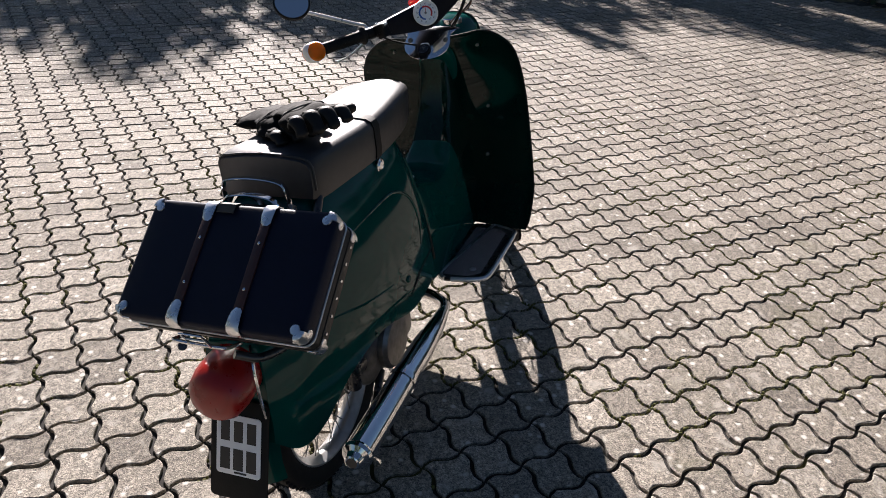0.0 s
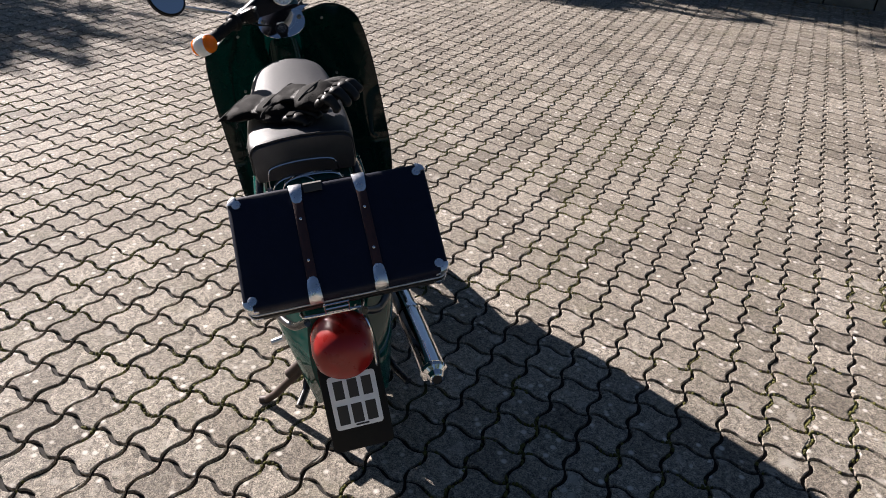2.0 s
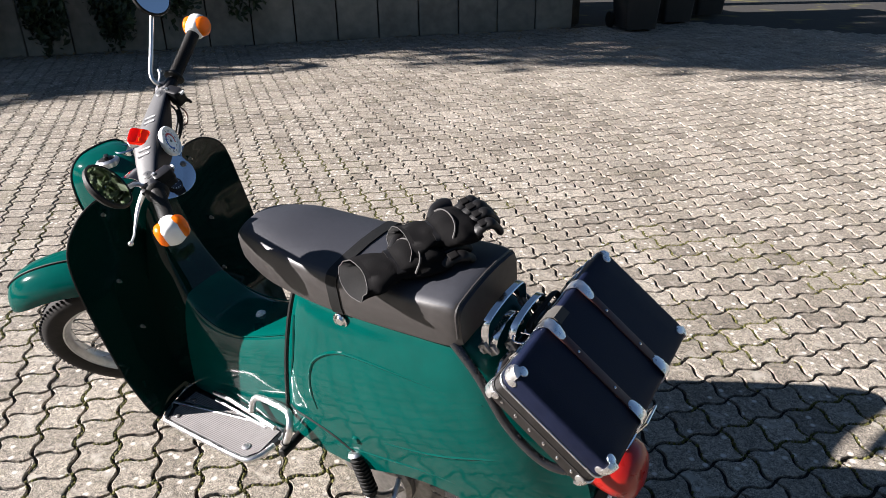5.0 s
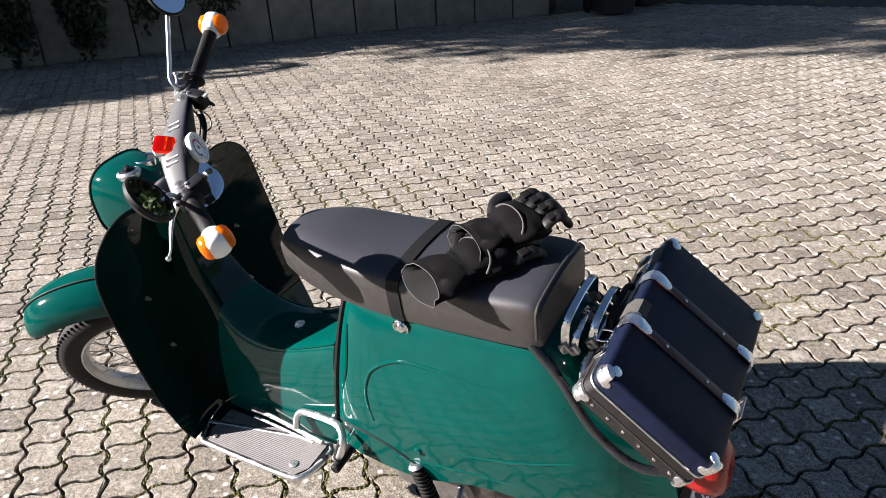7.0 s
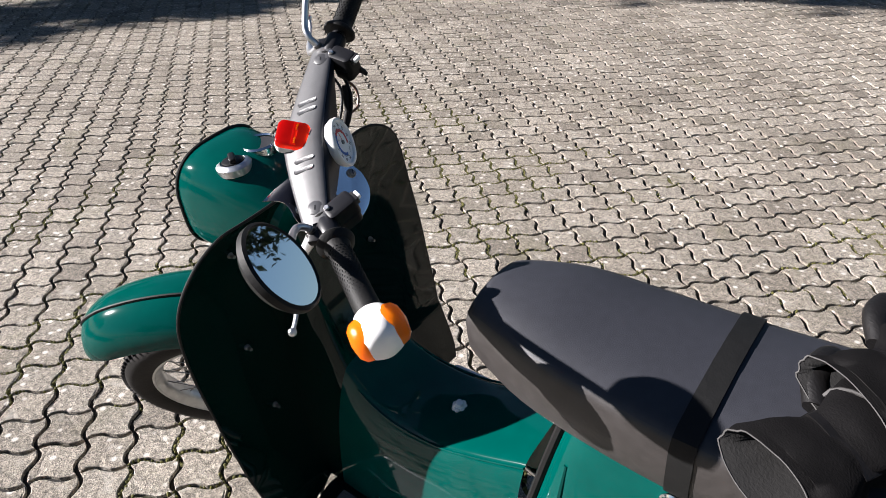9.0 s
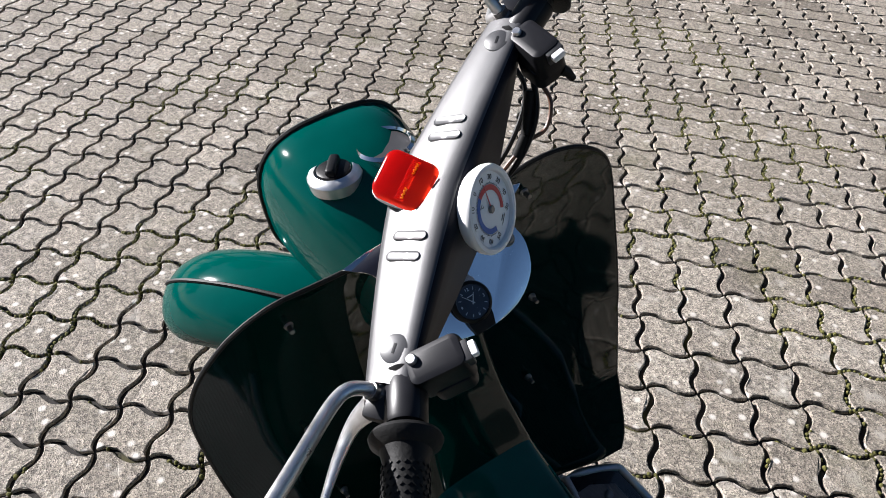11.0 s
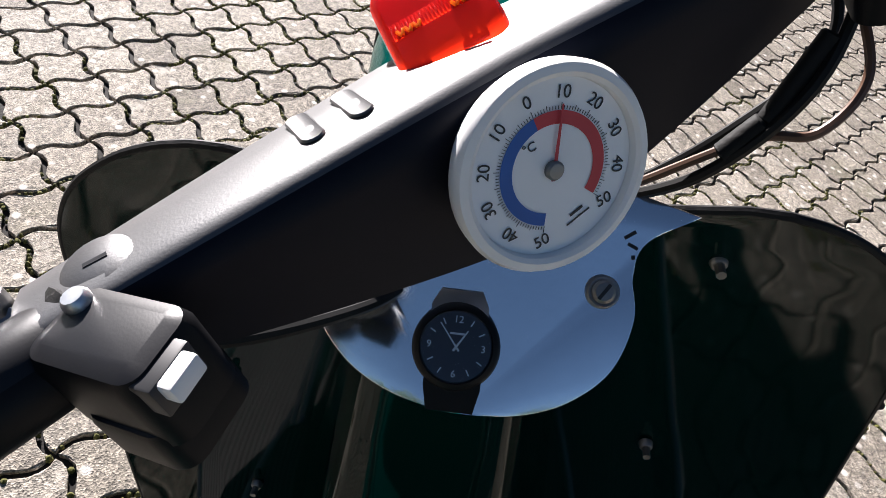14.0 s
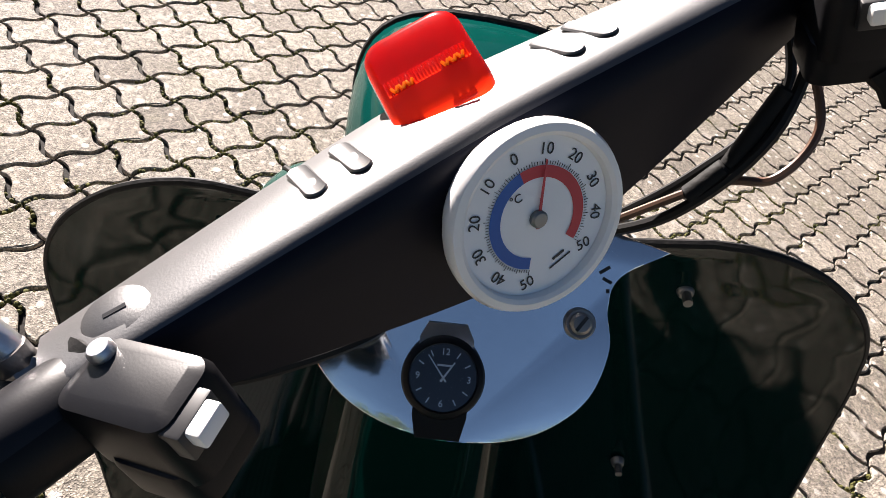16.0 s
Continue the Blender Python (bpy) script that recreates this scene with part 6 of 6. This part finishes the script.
def paver_loop(gap):
    """Outline of one paver round its centre, with waving sides."""
    n, h = 8, PITCH / 2
    pts = []
    wave = [WAVE * v for v in SHAPE]
    for k in range(n):
        pts.append((-h + PITCH * k / n, -h + WAVE_U * wave[k]))
    for k in range(n):
        pts.append((h + WAVE_V * wave[k], -h + PITCH * k / n))
    for k in range(n):
        kk = (n - k) % n
        pts.append((h - PITCH * k / n, h + WAVE_U * wave[kk]))
    for k in range(n):
        kk = (n - k) % n
        pts.append((-h + WAVE_V * wave[kk], h - PITCH * k / n))
    out = []
    m = len(pts)
    for k in range(m):
        a, b, c = Vector(pts[k - 1]), Vector(pts[k]), Vector(pts[(k + 1) % m])
        d = (c - a).normalized()
        out.append((b.x - d.y * gap, b.y + d.x * gap))
    return out


WAVE_U, WAVE_V = 1, -1
full = paver_loop(0.0058)
low = full
inner = paver_loop(0.0076)
top = inner
P_VERTS = np.array([(x, y, -0.016) for x, y in low] + [(x, y, -0.0020) for x, y in low] + [(x, y, 0.0) for x, y in top])
P_FACES = [tuple(range(64, 96))]
for k in range(32):
    j = (k + 1) % 32
    P_FACES += [(k, j, 32 + j, 32 + k), (32 + k, 32 + j, 64 + j, 64 + k)]
ROT = np.array([[PU.x, PV.x, 0], [PU.y, PV.y, 0], [0, 0, 1]])
worn = random.Random(17)
VARIANTS, shapes = [], []
for n in range(10):
    v = P_VERTS.copy()
    for k in range(32):
        chip = worn.uniform(0.003, 0.006) if worn.random() < 0.07 else 0.0
        for q, much in ((32 + k, 0.5), (64 + k, 1.0)):
            pull = 1 - (chip * much + worn.gauss(0, 0.0007)) / 0.06
            v[q, 0] *= pull
            v[q, 1] *= pull
        v[64 + k, 2] -= abs(worn.gauss(0, 0.0006)) + chip * 0.4
    VARIANTS.append(v @ ROT.T)
    me = bpy.data.meshes.new("paver")
    me.from_pydata(VARIANTS[-1].tolist(), [], P_FACES)
    me.materials.append(PAVER)
    me.update()
    shapes.append(me)

rnd = random.Random(3)
paving = thing("paving", "grey-beige wavy concrete block paving with mossy joints", "paving", kind="structure")
verts, faces = [], []
made = 0
coarse = [k for k in range(0, 32, 2)]
C_VERTS = np.concatenate([P_VERTS[32:64][coarse] + np.array([0, 0, -0.012]), P_VERTS[64:96][coarse]]) @ ROT.T
C_FACES = [tuple(range(16, 32))] + [(k, (k + 1) % 16, 16 + (k + 1) % 16, 16 + k) for k in range(16)]
for i in range(-105, 106):
    for j in range(-105, 106):
        c = PU * ((i + OX + 0.5) * PITCH) + PV * ((j + OY + 0.5) * PITCH)
        if not (-6.5 < c.x < 8.3 and -8.9 < c.y < 8.0):
            continue
        inside = -2.4 < c.x < 8.3 and -8.9 < c.y < 4.6
        if (c - W0).dot(WN) > -0.03:
            continue
        dz, rx, ry = rnd.uniform(-0.0022, 0.0006), rnd.gauss(0, 0.35), rnd.gauss(0, 0.35)
        near = -0.55 < c.x < 1.62 and -0.95 < c.y < 0.72
        if near and made < 300:
            made += 1
            ob = new("paver", shapes[rnd.randrange(10)])
            ob.parent = paving
            ob.matrix_basis = pose(c.x, c.y, dz, rx, ry, rnd.gauss(0, 0.3))
        else:
            n0 = len(verts)
            v = VARIANTS[rnd.randrange(10)] if inside else C_VERTS
            v = v + np.outer(np.ones(len(v)), (c.x, c.y, dz))
            v[:, 2] += (v[:, 0] - c.x) * math.radians(ry) + (v[:, 1] - c.y) * math.radians(rx)
            verts += v.tolist()
            faces += [tuple(n0 + q for q in f) for f in (P_FACES if inside else C_FACES)]
me = bpy.data.meshes.new("paver_field")
me.from_pydata(verts, [], faces)
me.materials.append(PAVER)
me.update()
field = new("paver_field", me)
field.parent = paving
tagged(field, "field of further wavy pavers", kind="stuff")

# moss cushions in the joints
rnd = random.Random(21)
verts, faces = [], []
for i in range(-28, 40):
    for j in range(-40, 30):
        c = PU * ((i + OX + 0.5) * PITCH) + PV * ((j + OY + 0.5) * PITCH)
        if not (-1.6 < c.x < 3.2 and -2.2 < c.y < 2.2):
            continue
        for along, across, way in ((PU, PV, WAVE_U), (PV, PU, WAVE_V)):
            for k in range(10):
                q = c - across * (PITCH / 2) + along * (PITCH * (k / 10 - 0.5 + rnd.uniform(-0.03, 0.03)))
                wet = noise.noise(Vector((q.x * 2.1, q.y * 2.1, 4.0))) + 0.6 * noise.noise(Vector((q.x * 9, q.y * 9, 1.0)))
                if wet < 0.09 + rnd.uniform(-0.10, 0.2):
                    continue
                q = q + across * (way * WAVE * SHAPE[int(k * 0.8) % 8] + rnd.gauss(0, 0.0015))
                r, h, n0, turn = rnd.uniform(0.0035, 0.0075), rnd.uniform(0.0045, 0.0085), len(verts), rnd.uniform(0, 6)
                verts.append((q.x, q.y, -0.0060 + h))
                for m in range(6):
                    a = turn + math.pi * m / 3
                    rr = r * rnd.uniform(0.7, 1.2)
                    verts.append((q.x + rr * 0.6 * math.cos(a), q.y + rr * 0.6 * math.sin(a), -0.0060 + h * 0.8))
                for m in range(6):
                    a = turn + math.pi * m / 3
                    verts.append((q.x + r * math.cos(a), q.y + r * math.sin(a), -0.0070))
                for m in range(6):
                    l = (m + 1) % 6
                    faces += [(n0, n0 + 1 + m, n0 + 1 + l), (n0 + 1 + m, n0 + 7 + m, n0 + 7 + l, n0 + 1 + l)]
me = bpy.data.meshes.new("joint_moss")
me.from_pydata(verts, [], faces)
me.materials.append(MOSS)
me.update()
tagged(new("joint_moss", me), "olive green moss cushions growing in the paving joints", "moss", kind="stuff")
